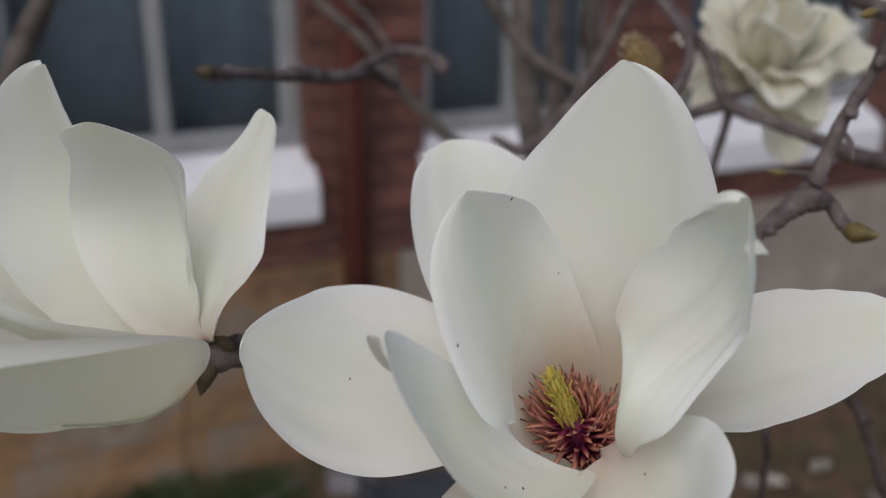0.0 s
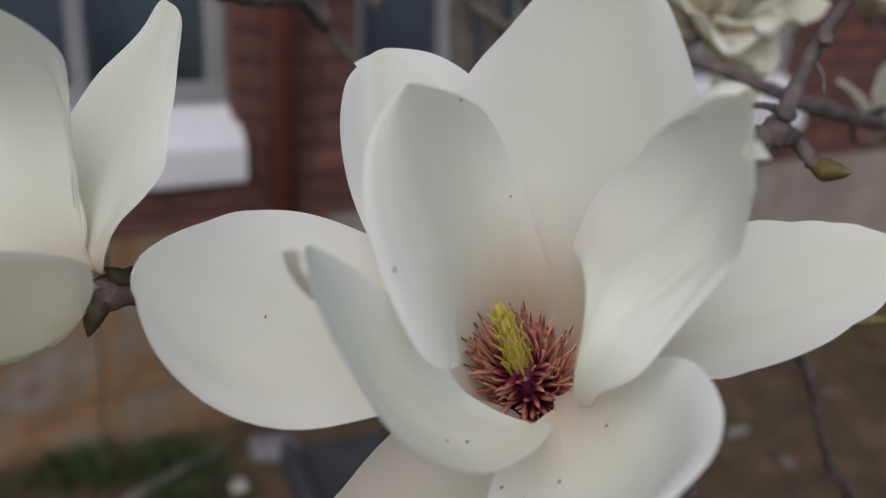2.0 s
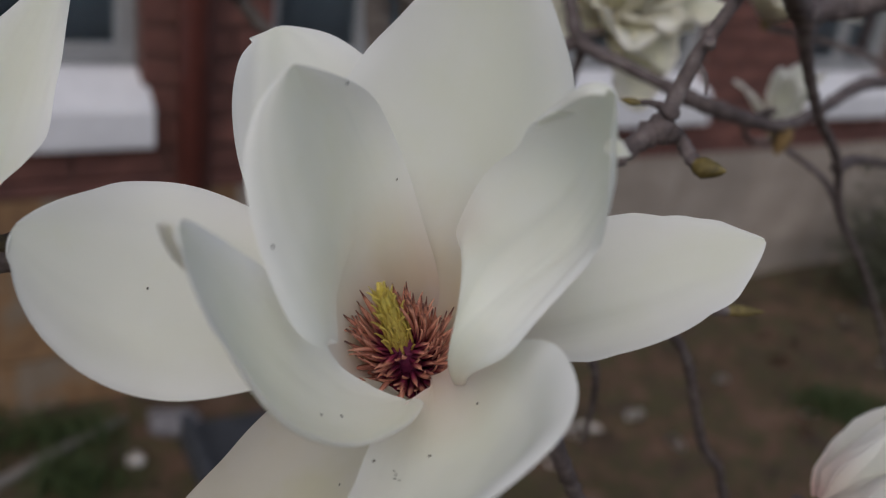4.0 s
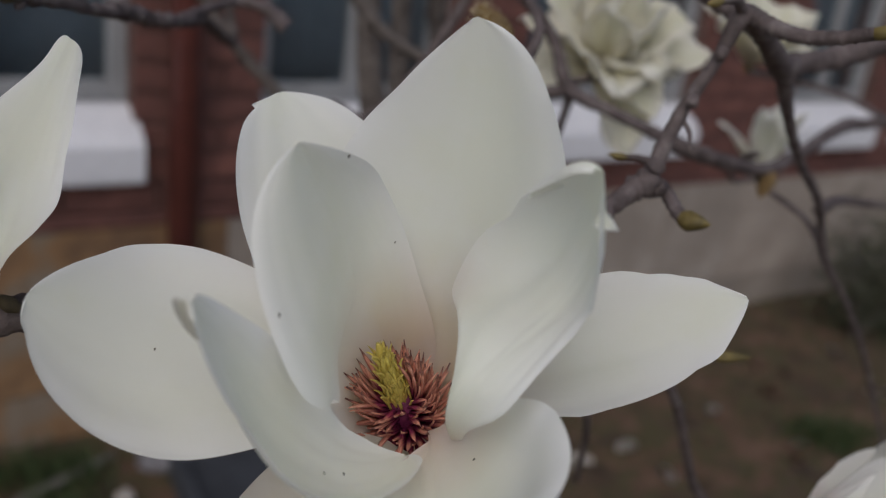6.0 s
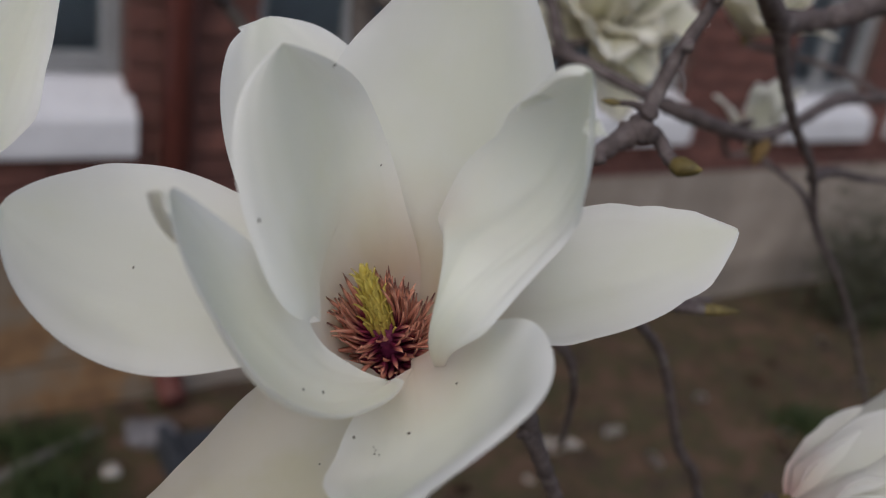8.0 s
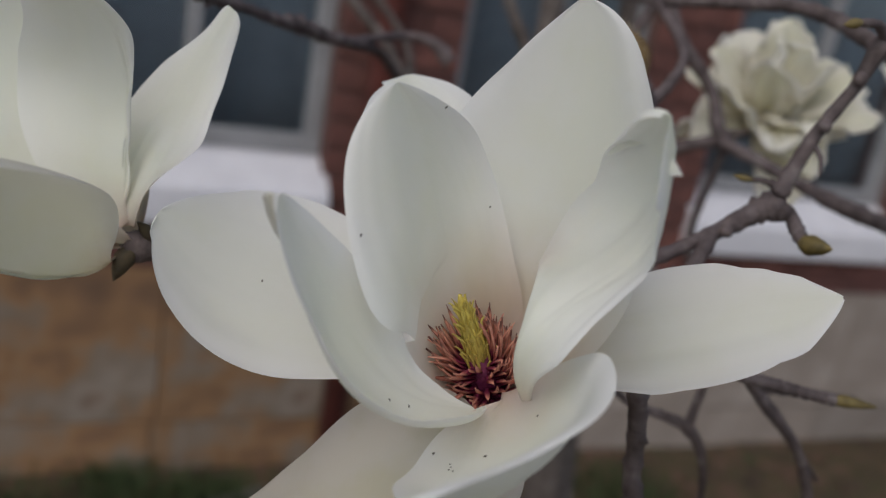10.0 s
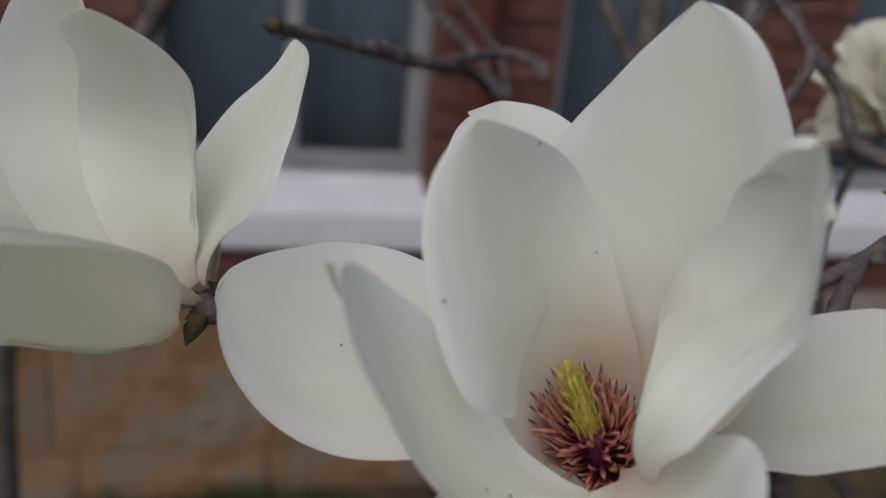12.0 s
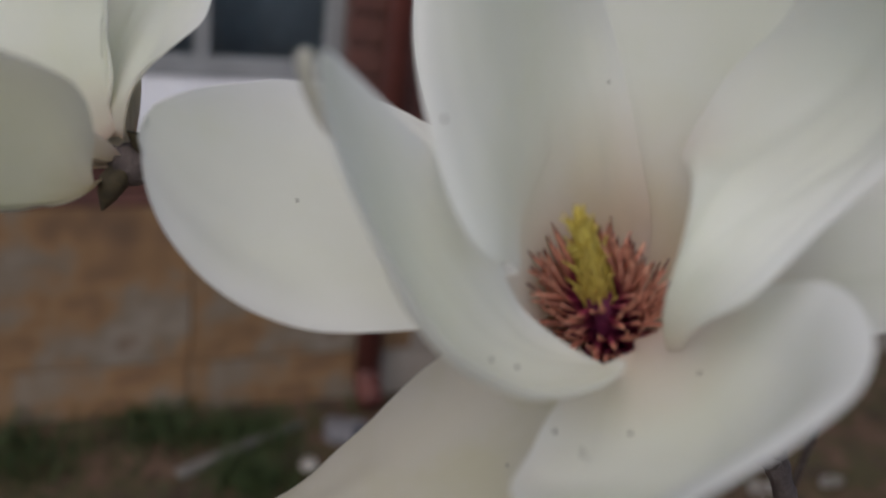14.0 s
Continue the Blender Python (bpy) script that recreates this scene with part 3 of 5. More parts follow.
# tepals of two unlike halves
BROAD = {
    2: (((0.1068, 0.2919, 1.1230), (0.0996, 0.3002, 1.1344), (0.0952, 0.2964, 1.1728), (0.0875, 0.2760, 1.1811), (0.0803, 0.2648, 1.2050)),
        (0.1686, -0.6082, 0.7756), (0.0095, 0.0203, 0.0298, 0.0393, 0.0309), (0.0048, 0.0175, 0.0177, 0.0179, 0.0146), (0.7784, 1.5119, -0.1442), (0.6437, 0.6704, 0.3746), (-0.662, 0.246, -0.633, 0.800)),
    3: (((0.1219, 0.2795, 1.1311), (0.1004, 0.2370, 1.1758), (0.1429, 0.2725, 1.1648), (0.1423, 0.2724, 1.1823), (0.1365, 0.2465, 1.2097)),
        (-0.9019, -0.3827, -0.2004), (-0.0001, 0.0035, 0.0373, 0.0223, 0.0219), (0.0018, 0.0093, 0.0122, 0.0127, 0.0176), (-2.2048, -1.5244, 2.4489), (-0.7844, 1.0917, -0.0767), (1.420, 0.184, -1.147, 0.330)),
    7: (((0.1156, 0.2824, 1.1325), (0.1158, 0.2613, 1.1303), (0.1235, 0.2423, 1.1254), (0.1088, 0.2337, 1.1319), (0.0961, 0.2042, 1.1398)),
        (-0.4410, -0.3679, 0.8186), (0.0087, 0.0277, 0.0386, 0.0359, 0.0222), (-0.0032, 0.0127, 0.0180, 0.0147, 0.0015), (1.0783, 2.2418, 1.7408), (1.1576, -0.2042, 0.4576), (-2.376, 0.004, 0.205, 0.114)),
    8: (((0.1132, 0.2868, 1.1222), (0.1158, 0.2799, 1.1211), (0.0990, 0.2686, 1.1079), (0.0761, 0.2538, 1.0864), (0.0373, 0.2596, 1.0825)),
        (0.4090, -0.1073, 0.9062), (0.0069, 0.0166, 0.0234, 0.0259, 0.0252), (0.0094, 0.0197, 0.0267, 0.0268, 0.0236), (0.3000, 0.2000, 0.1000), (0.2626, 0.1399, 0.0454), (0.000, -0.038, 0.363, 0.320)),
}
BROAD_WEAR = {2: dict(foot=0.13, lobe=(0.0045, 0.377, 0.09, 0.05, 0.025), ns=190, nu=80), 3: dict(nicks=((0.955, 1, -0.30, 0.030), (0.915, 1, 0.16, 0.020), (0.985, 1, 0.12, 0.012)), ns=130, drawn=(0.93, (-0.0018, 0.0, 0.0)))}
main_tepals = []
for i in range(9):
    if i in BROAD:
        # tepal 8 gets the beige that is darkened for shade
        main_tepals.append(fleshed(broad_tepal_mesh(*BROAD[i], 1.3 + i * 2.1, **BROAD_WEAR.get(i, {})), main_flower, {7: PETAL_LIP, 8: PETAL_BEIGE_SHADED}.get(i, PETAL)))
    else:
        main_tepals.append(tepal(main_flower, MAIN[i], 1.3 + i * 2.1, PETAL_FRONT if i == 6 else PETAL, nicks=NICKS.get(i, ())))

# curled corner of the torn tepal
curl = part("curled_tip", tepal_mesh((0.1262, 0.2660, 1.1982), (0.1284, 0.2648, 1.2013), (0.1306, 0.2646, 1.2025), (0.1332, 0.2648, 1.2022), (0.0, -0.75, 0.65),
                                     (0.0015, 0.9, 0.7, -1.3, -1.3, -1.3, -1.3, 0.0, 1.0), 5.5, 14, 24, 0.0003), PETAL_TIP, main_tepals[3])
curl.modifiers.new("thickness", 'SOLIDIFY').thickness = 0.0003
tooth = part("torn_tip", tepal_mesh((0.1352, 0.2480, 1.2012), (0.1364, 0.2472, 1.2012), (0.1376, 0.2460, 1.2008), (0.1388, 0.2450, 1.2004), (-0.2, -0.9, 0.3),
                                    (0.0015, 0.6, 1.0, 0.2, 0.1, 0.2, 0.1, 0.0, 1.0), 8.1, 8, 12, 0.0002), PETAL_TIP, main_tepals[3])
tooth.modifiers.new("thickness", 'SOLIDIFY').thickness = 0.0003

# margin folded over at the tip of the narrow tepal, in a greyer beige
PETAL_FOLDED = petal_material("tepal_folded", (0.86, 0.84, 0.76), (0.87, 0.85, 0.78), (0.85, 0.82, 0.74), 0.1)
fold_flap = part("folded_margin", tepal_mesh((0.0680, 0.2475, 1.1690), (0.0655, 0.2435, 1.1745), (0.0638, 0.2380, 1.1805), (0.0660, 0.2350, 1.1838), (-0.6, -0.8, 0.1),
                                              (0.0032, 1.0, 0.6, 0.3, 0.3, 0.3, 0.3, 0.0, 1.0), 6.5, 10, 20, 0.0002), PETAL_FOLDED, main_tepals[6], "greyish folded margin")
fold_flap.modifiers.new("thickness", 'SOLIDIFY').thickness = 0.0003

# receptacle, stamens and the cone of pistils
AX0, AX1 = Vector((0.1135, 0.2965, 1.1215)), Vector((0.1000, 0.2790, 1.1575))
AXIS = (AX1 - AX0).normalized()
AXN = AXIS.orthogonal().normalized()
AXB = AXIS.cross(AXN)
LONG = (AX1 - AX0).length


def around(az):
    return AXN * math.cos(az) + AXB * math.sin(az)


core = bmesh.new()
rings = []
for i in range(15):
    s = i / 14
    r = 0.0026 * (1 - s) ** 0.6 + 0.0004
    rings.append([core.verts.new(AX0 + AXIS * (LONG * (0.36 + 0.61 * s)) + around(2 * math.pi * j / 14) * r * (1 + 0.1 * noise.noise((i * 0.8, j * 0.9, 0)))) for j in range(14)])
for a, c in zip(rings, rings[1:]):
    for j in range(14):
        core.faces.new((a[j], a[(j + 1) % 14], c[(j + 1) % 14], c[j]))
core.faces.new(rings[0][::-1])
core.faces.new(rings[-1])
heart = bmesh.new()
bmesh.ops.create_cone(heart, cap_ends=True, segments=16, radius1=0.0048, radius2=0.0026, depth=LONG * 0.38)
crown = bmesh.new()
bmesh.ops.create_cone(crown, cap_ends=True, segments=18, radius1=0.0046, radius2=0.0030, depth=LONG * 0.36)
for v in crown.verts:
    v.co *= 1 + 0.05 * noise.noise(v.co * 900)
FOOT = noisy("stamen_foot", [(0.3, (0.12, 0.010, 0.055)), (0.7, (0.22, 0.028, 0.085))], 400, 0.6, 0.4, 0.0004)
crown_ob = part("stamen_column", crown, FOOT, main_flower, "dark crimson column that carries the stamens")
hb = part("receptacle", heart, CORE, main_flower, "pinkish receptacle")
part("pistil_cone", core, PISTIL, main_flower, "yellow-green pistil cone")


def blade_mesh(name, length, width, thick, bend, material, tip=0.25, n=9):
    """A narrow curved blade along z, thicker in the middle and pointed."""
    bm = bmesh.new()
    rr = []
    for i in range(n + 1):
        s = i / n
        w = width * (0.45 + 0.55 * math.sin(math.pi * min(1, s * 0.9 + 0.12))) * (1 if s < 1 - tip else max(0.08, (1 - s) / tip))
        c = Vector((bend * s * s * length, 0, length * s))
        rr.append([bm.verts.new(c + Vector((thick * math.cos(a) * (0.5 if math.cos(a) < 0 else 1), w * math.sin(a), 0))) for a in (math.pi / 3 * k for k in range(6))])
    for a, c in zip(rr, rr[1:]):
        for j in range(6):
            bm.faces.new((a[j], a[(j + 1) % 6], c[(j + 1) % 6], c[j]))
    bm.faces.new(rr[0][::-1])
    bm.faces.new(rr[-1])
    bmesh.ops.recalc_face_normals(bm, faces=bm.faces[:])
    me = bpy.data.meshes.new(name)
    bm.to_mesh(me)
    bm.free()
    me.materials.append(material)
    me.polygons.foreach_set("use_smooth", [True] * len(me.polygons))
    return me


def frame_from(origin, z, x):
    z = z.normalized()
    x = (x - z * x.dot(z)).normalized()
    y = z.cross(x)
    return Matrix.Translation(origin) @ Matrix((x, y, z)).transposed().to_4x4()


rng = random.Random(7)
crown_ob.matrix_local = frame_from(AX0 + AXIS * (LONG * 0.29), AXIS, AXN)
hb.matrix_local = frame_from(AX0 + AXIS * (LONG * 0.21), AXIS, AXN)
SIZES = ((0.76, -0.22), (0.94, -0.34), (1.05, -0.14), (0.86, 0.14), (0.98, -0.26), (0.52, 0.15), (0.66, -0.25))
blades = [blade_mesh("stamen", 0.0145 * k, 0.00080, 0.00036, bd, STAMEN, 0.2, 12) for k, bd in SIZES]
# those below the cone are sparse, short and bent right out; on one side they fan wide, on the other they stand up
LOW, SIDE = Vector((0.30, -0.90, -0.33)), Vector((0.92, 0.10, 0.35))
for i in range(270):
    h = (i + 0.5) / 270
    rad = around(i * 2.39996 + rng.uniform(-0.12, 0.12))
    low = max(0.0, min(1.0, (rad.dot(LOW) - 0.30) / 0.35))
    if rng.random() < 0.45 * low * min(1.0, h * 2.2):
        continue
    out = 76 - 54 * h ** 0.62 + 26 * low * h - 8 * rad.dot(SIDE) + rng.uniform(-9, 9)
    d = AXIS * math.cos(radians(out)) + rad * math.sin(radians(out))
    o = AX0 + AXIS * (LONG * (0.10 + 0.34 * h)) + rad * (0.0046 * (1 - 0.35 * h))
    ob = new("stamen", blades[5 + i % 2 if rng.random() < 0.8 * low else i % 5])
    ob.parent = main_flower
    ob.matrix_local = frame_from(o, d, rad.cross(d).cross(d) * -1)
hooks = [blade_mesh("stigma", L, 0.00050, 0.00042, bd, PISTIL, 0.4, 8) for L, bd in ((0.0050, 0.10), (0.0056, -0.22), (0.0044, 0.34))]
for i in range(84):
    h = (i + 0.5) / 84
    rad = around(i * 2.39996 + rng.uniform(-0.2, 0.2))
    out = radians(6 - 5 * h + rng.uniform(-7, 7))
    d = AXIS * math.cos(out) + rad * math.sin(out)
    o = AX0 + AXIS * (LONG * (0.38 + 0.48 * h)) + rad * (0.0025 * (1 - h) ** 0.6 + 0.0007)
    ob = new("stigma", hooks[i % 3])
    ob.parent = main_flower
    ob.matrix_local = frame_from(o, d, rad)


def speck_mesh():
    bm = bmesh.new()
    bmesh.ops.create_icosphere(bm, subdivisions=1, radius=0.00034)
    for v in bm.verts:
        v.co = Vector((v.co.x * 1.5, v.co.y * 0.8, v.co.z * 0.6)) * (1 + 0.3 * noise.noise(v.co * 3000))
    me = bpy.data.meshes.new("speck")
    bm.to_mesh(me)
    bm.free()
    me.materials.append(SPECK)
    return me


def on_tepal(ob, near):
    """The place on a tepal nearest to a point, and the way out of its inner face there."""
    v = min(ob.data.vertices, key=lambda q: (q.co - Vector(near)).length_squared)
    out = v.normal.copy()
    return v.co, out if out.dot(Vector((0.1, 0.1, 1.25)) - v.co) > 0 else -out


speck = speck_mesh()
SPECKS = [(2, (0.0794, 0.2536, 1.1735), 1.0), (2, (0.1028, 0.2968, 1.1749), 0.7), (2, (0.0896, 0.2770, 1.2003), 1.0), (4, (0.0490, 0.2880, 1.1450), 0.9),
          (6, (0.0920, 0.2600, 1.1290), 1.0), (6, (0.0845, 0.2560, 1.1310), 0.8), (7, (0.1143, 0.2563, 1.1283), 1.0), (7, (0.1241, 0.2656, 1.1369), 0.8), (7, (0.1028, 0.2566, 1.1261), 1.0),
          (7, (0.1080, 0.2520, 1.1250), 0.6), (7, (0.1075, 0.2505, 1.1245), 0.6), (7, (0.1090, 0.2500, 1.1245), 0.5), (7, (0.1070, 0.2535, 1.1252), 0.5), (8, (0.0960, 0.2700, 1.1090), 0.7)]
for k, near, size_ in SPECKS:
    p, n = on_tepal(main_tepals[k], near)
    ob = new("speck", speck)
    ob.parent = main_tepals[k]
    ob.matrix_local = frame_from(p + n * 0.0004, n, Vector((0.3, 0.4, 0.8))) @ Matrix.Diagonal((size_, size_, size_, 1))

LEFT_BASE = (0.006, 0.303, 1.142)
LEFT = {
    2: (LEFT_BASE, (-0.0095, 0.3206, 1.1657), (-0.0495, 0.3242, 1.1811), (-0.0322, 0.3045, 1.2240),
     (0.2264, -0.8734, 0.1731), (0.0295, 1.0743, 0.6060, 0.6007, 0.5346, 0.5937, 0.4683, 0.0705, 0.30)),
    4: (LEFT_BASE, (-0.0200, 0.3250, 1.1500), (-0.0600, 0.3300, 1.1650), (-0.0850, 0.3100, 1.1950),
     (0.4000, -0.8000, 0.3000), (0.0300, 1.2000, 0.6000, 0.7000, 0.5000, 0.7000, 0.5000, 0.0000, 1.0000)),
    5: (LEFT_BASE, (-0.0100, 0.2950, 1.1450), (-0.0480, 0.2850, 1.1450), (-0.0780, 0.2850, 1.1850),
     (0.2000, 0.4000, 0.8000), (0.0240, 1.2000, 0.6000, 0.9000, 0.6000, 0.9000, 0.6000, 0.0000, 1.0000)),
    6: (LEFT_BASE, (-0.0050, 0.3250, 1.1600), (-0.0280, 0.3300, 1.1700), (-0.0420, 0.3200, 1.1930),
     (0.0500, -0.9000, 0.2000), (0.0280, 1.2000, 0.6000, 0.7000, 0.5000, 0.7000, 0.5000, 0.0000, 0.30)),
}
left_flower = empty("magnolia_flower")
tagged(left_flower, "half open cup-shaped cream white magnolia flower", "flower", "magnolia flowers on the tree")
LEFT_BROAD = {
    0: (((0.0059, 0.3018, 1.1483), (0.0024, 0.2985, 1.1550), (-0.0002, 0.3153, 1.1642), (0.0128, 0.3279, 1.1939), (0.0198, 0.3243, 1.2094)),
        (-0.4289, -0.8901, -0.1540), (0.0038, 0.0122, 0.0187, 0.0120, 0.0051), (0.0023, 0.0189, 0.0219, 0.0124, 0.0074), (0.5584, 0.1839, -0.1566), (0.5237, 0.4021, -0.1599), (-0.242, -0.187, 0.160, 0.350)),
    1: (((0.0057, 0.3013, 1.1497), (-0.0004, 0.2999, 1.1556), (0.0012, 0.3112, 1.1742), (0.0025, 0.3120, 1.1990), (-0.0068, 0.2760, 1.2152)),
        (-0.2396, -0.9284, 0.2839), (0.0069, 0.0206, 0.0313, 0.0296, 0.0218), (-0.0065, 0.0023, -0.0006, 0.0045, 0.0125), (0.6084, 0.6325, 0.4178), (0.5089, 0.4282, 0.4422), (0.093, -0.208, 0.045, 0.307)),
    3: (((0.0040, 0.2986, 1.1399), (0.0074, 0.2796, 1.1396), (0.0010, 0.2575, 1.1418), (-0.0146, 0.2381, 1.1539), (-0.0708, 0.2457, 1.1589)),
        (-0.3068, 0.8640, 0.3992), (-0.0041, 0.0094, 0.0397, 0.0483, 0.0358), (0.0022, 0.0021, -0.0037, 0.0066, 0.0153), (-0.1263, 0.4823, 0.5809), (-0.2282, 0.8115, 0.4277), (-2.949, 0.069, -0.698, 0.500)),
}
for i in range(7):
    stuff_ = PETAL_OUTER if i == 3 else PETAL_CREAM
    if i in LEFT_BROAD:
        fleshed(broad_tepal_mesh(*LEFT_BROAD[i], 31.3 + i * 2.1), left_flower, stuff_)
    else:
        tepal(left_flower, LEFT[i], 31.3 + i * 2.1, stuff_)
for base, tip, r in (((0.0068, 0.3005, 1.1418), (0.0043, 0.2968, 1.1330), 0.0027), ((0.0128, 0.3040, 1.1452), (0.0079, 0.3010, 1.1500), 0.0019)):
    part("bract", bud_mesh(base, tip, r, 14), BRACT, left_flower, "small olive brown bract")


PETAL_PINK = petal_material("tepal_pink_base", (0.94, 0.935, 0.89), (0.945, 0.945, 0.92), (0.74, 0.52, 0.50), 0.10)
PETAL_WILT = petal_material("tepal_wilting", (0.91, 0.88, 0.78), (0.91, 0.89, 0.81), (0.50, 0.37, 0.26), 0.14)


def loose_flower(base, axis, opening, size, seed, label, material=PETAL_CREAM, count=9, droop=(), wave=0.0016, slim=1.0, point=0.65, spread=0.75):
    """A magnolia seen from farther off: whorls of tepals round an axis."""
    fl = empty("magnolia_flower")
    tagged(fl, label, "flower", "magnolia flowers on the tree")
    base, axis = Vector(base), Vector(axis).normalized()
    n0 = axis.orthogonal().normalized()
    b0 = axis.cross(n0)
    r = random.Random(seed)
    for k in range(count):
        az = 2.39996 * k + r.uniform(-0.25, 0.25)
        rad = n0 * math.cos(az) + b0 * math.sin(az)
        th = radians(opening * (1.2 - spread + spread * k / count) + r.uniform(-9, 9))
        if k in droop:
            th = radians(130)
        L = size * r.uniform(0.84, 1.08)
        c1 = base + (axis * 0.35 + rad * 0.55 * math.sin(th)) * L * 0.6
        c2 = base + (axis * math.cos(th * 0.85) + rad * math.sin(th * 0.85)) * L * 0.75
        tip = base + (axis * math.cos(th) + rad * math.sin(th)) * L
        inner = axis * math.sin(th) - rad * math.cos(th)
        shape = (size * slim * r.uniform(0.27, 0.34), 1.3, point, 0.8, 0.35, 0.8, 0.35, r.uniform(-0.5, 0.5), 1.0)
        ob = part("tepal", tepal_mesh(base, c1, c2, tip, inner, shape, seed + k * 1.9, 12, 22, wave), material, fl)
        ob.modifiers.new("thickness", 'SOLIDIFY').thickness = 0.0008
    part("receptacle", bud_mesh(base - axis * 0.006, base + axis * 0.010, 0.004), BUD, fl)
    return fl


loose_flower((0.238, 0.645, 1.175), (0.02, -0.55, 0.85), 92, 0.062, 3, "wide open wilting cream white magnolia flower on a back twig", PETAL_WILT, 22, (16, 19, 21), 0.0052, 0.92, 0.6, 1.05)
loose_flower((0.4085, 0.750, 1.093), (0.0, -0.1, 1.0), 36, 0.058, 5, "small half open white magnolia flower on a thin twig", count=7, slim=0.62, point=0.95, wave=0.0026, spread=0.7)
loose_flower((0.385, 0.760, 1.176), (0.05, -0.2, 1.0), 62, 0.062, 8, "open cream white magnolia flower high on the tree", PETAL_WILT, count=12, wave=0.004)
low_flower = loose_flower((0.2680, 0.350, 1.0500), (0.86, -0.12, 0.45), 32, 0.074, 11, "white magnolia flower with a pink blush below the others", PETAL_PINK, 9, (), 0.0028, 1.25)
for at_, size_ in (((0.2745, 0.3375, 1.0630), 1.6), ((0.2830, 0.3345, 1.0680), 0.9)):
    ob = new("speck", speck)
    ob.parent = low_flower
    ob.matrix_local = frame_from(Vector(at_), Vector((-0.4, -0.8, 0.4)), Vector((0.6, 0.1, 0.7))) @ Matrix.Diagonal((size_, size_, size_, 1))

# ---------------------------------------------------------------- the tree that carries them
tree = empty("magnolia_tree", Matrix.Translation((0.24, 0.95, GROUND)))
tagged(tree, "bare grey-brown magnolia tree with buds and knotted twigs", "tree")


def limb(name, pts, radii, material=BARK, knots=0.0, seed=0.0, parent=None, sides=10, rough=0.12):
    ob = part(name, tube(pts, radii, sides, None, rough, knots, seed), material, parent or tree)
    ob.matrix_parent_inverse = tree.matrix_world.inverted() if parent is None else Matrix()
    return ob


def tree_bud(base, tip, r, material=BUD, name="bud", label=""):
    ob = part(name, bud_mesh(base, tip, r), material, tree, label)
    ob.matrix_parent_inverse = tree.matrix_world.inverted()
    return ob


limb("trunk", [(0.24, 0.95, GROUND - 0.05), (0.20, 0.92, 0.5), (0.174, 0.90, 0.82), (0.13, 0.90, 1.0), (0.096, 0.90, 1.127), (0.085, 0.93, 1.35), (0.05, 1.0, 1.9), (0.0, 1.05, 2.5)], [0.030, 0.024, 0.020, 0.0165, 0.0115, 0.0105, 0.008, 0.004], BARK_OLD, 0, 1, sides=14)
limb("trunk", [(0.27, 1.0, GROUND - 0.05), (0.20, 1.03, 0.5), (0.145, 1.05, 0.95), (0.1321, 1.05, 1.0735), (0.1257, 1.05, 1.1937), (0.13, 1.08, 1.5), (0.2, 1.1, 2.3)], [0.022, 0.018, 0.014, 0.012, 0.0105, 0.009, 0.005], BARK_OLD, 0, 2, sides=12)
limb("trunk", [(0.30, 0.98, GROUND - 0.05), (0.22, 1.06, 0.6), (0.1742, 1.1, 1.0977), (0.1679, 1.1, 1.1911), (0.20, 1.12, 1.6), (0.4, 1.2, 2.4)], [0.020, 0.015, 0.011, 0.0105, 0.009, 0.005], BARK_OLD, 0, 3, sides=12)
limb("trunk", [(1.1, 0.9, GROUND - 0.05), (1.1, 0.9, 0.4), (1.1, 0.9, 0.9), (1.08, 0.92, 1.5), (1.0, 1.0, 2.3)], [0.045, 0.038, 0.032, 0.024, 0.008], BARK_OLD, 0, 4, sides=14)
limb("trunk", [(-0.60, 0.9, GROUND - 0.05), (-0.55, 0.85, 0.3), (-0.498, 0.8, 0.782), (-0.476, 0.8, 0.864), (-0.343, 0.8, 1.137), (-0.303, 0.8, 1.205), (-0.24, 0.8, 1.34), (-0.1, 0.85, 1.8)], [0.020, 0.016, 0.012, 0.0115, 0.010, 0.0095, 0.009, 0.005], BARK_OLD, 0, 5, sides=12)

# near branch on the right with its knotted fork and buds
limb("branch", [(0.096, 0.90, 1.00), (0.10, 0.60, 1.07), (0.115, 0.40, 1.118), (0.1292, 0.345, 1.1406), (0.151, 0.36, 1.1512), (0.172, 0.371, 1.163), (0.1903, 0.381, 1.1748)], [0.0113, 0.0067, 0.0039, 0.0023, 0.0022, 0.0024, 0.0044], BARK, 0.009, 6, rough=0.2)
limb("branch", [(0.1890, 0.3805, 1.1730), (0.1915, 0.3815, 1.178), (0.1982, 0.384, 1.1992), (0.2065, 0.385, 1.217), (0.2128, 0.386, 1.2322), (0.2403, 0.42, 1.2193), (0.2622, 0.45, 1.2102), (0.2865, 0.47, 1.2125), (0.40, 0.50, 1.23), (0.7, 0.6, 1.15), (1.09, 0.9, 0.95)], [0.0043, 0.0030, 0.0022, 0.0021, 0.0034, 0.0037, 0.0048, 0.0046, 0.0070, 0.0129, 0.0199], BARK, 0.011, 7, rough=0.16)
limb("twig", [(0.1915, 0.380, 1.1745), (0.1964, 0.378, 1.1725), (0.1985, 0.370, 1.1685), (0.1998, 0.365, 1.1672)], [0.0032, 0.0024, 0.0022, 0.0021], BARK, 0.0035, 8)
tree_bud((0.1990, 0.3662, 1.1670), (0.2052, 0.3560, 1.1690), 0.0033, label="pointed olive green leaf bud")
limb("twig", [(0.1900, 0.382, 1.1810), (0.1860, 0.384, 1.1815), (0.1830, 0.386, 1.1808)], [0.0014, 0.0010, 0.0009], BARK, 0.0025, 9)
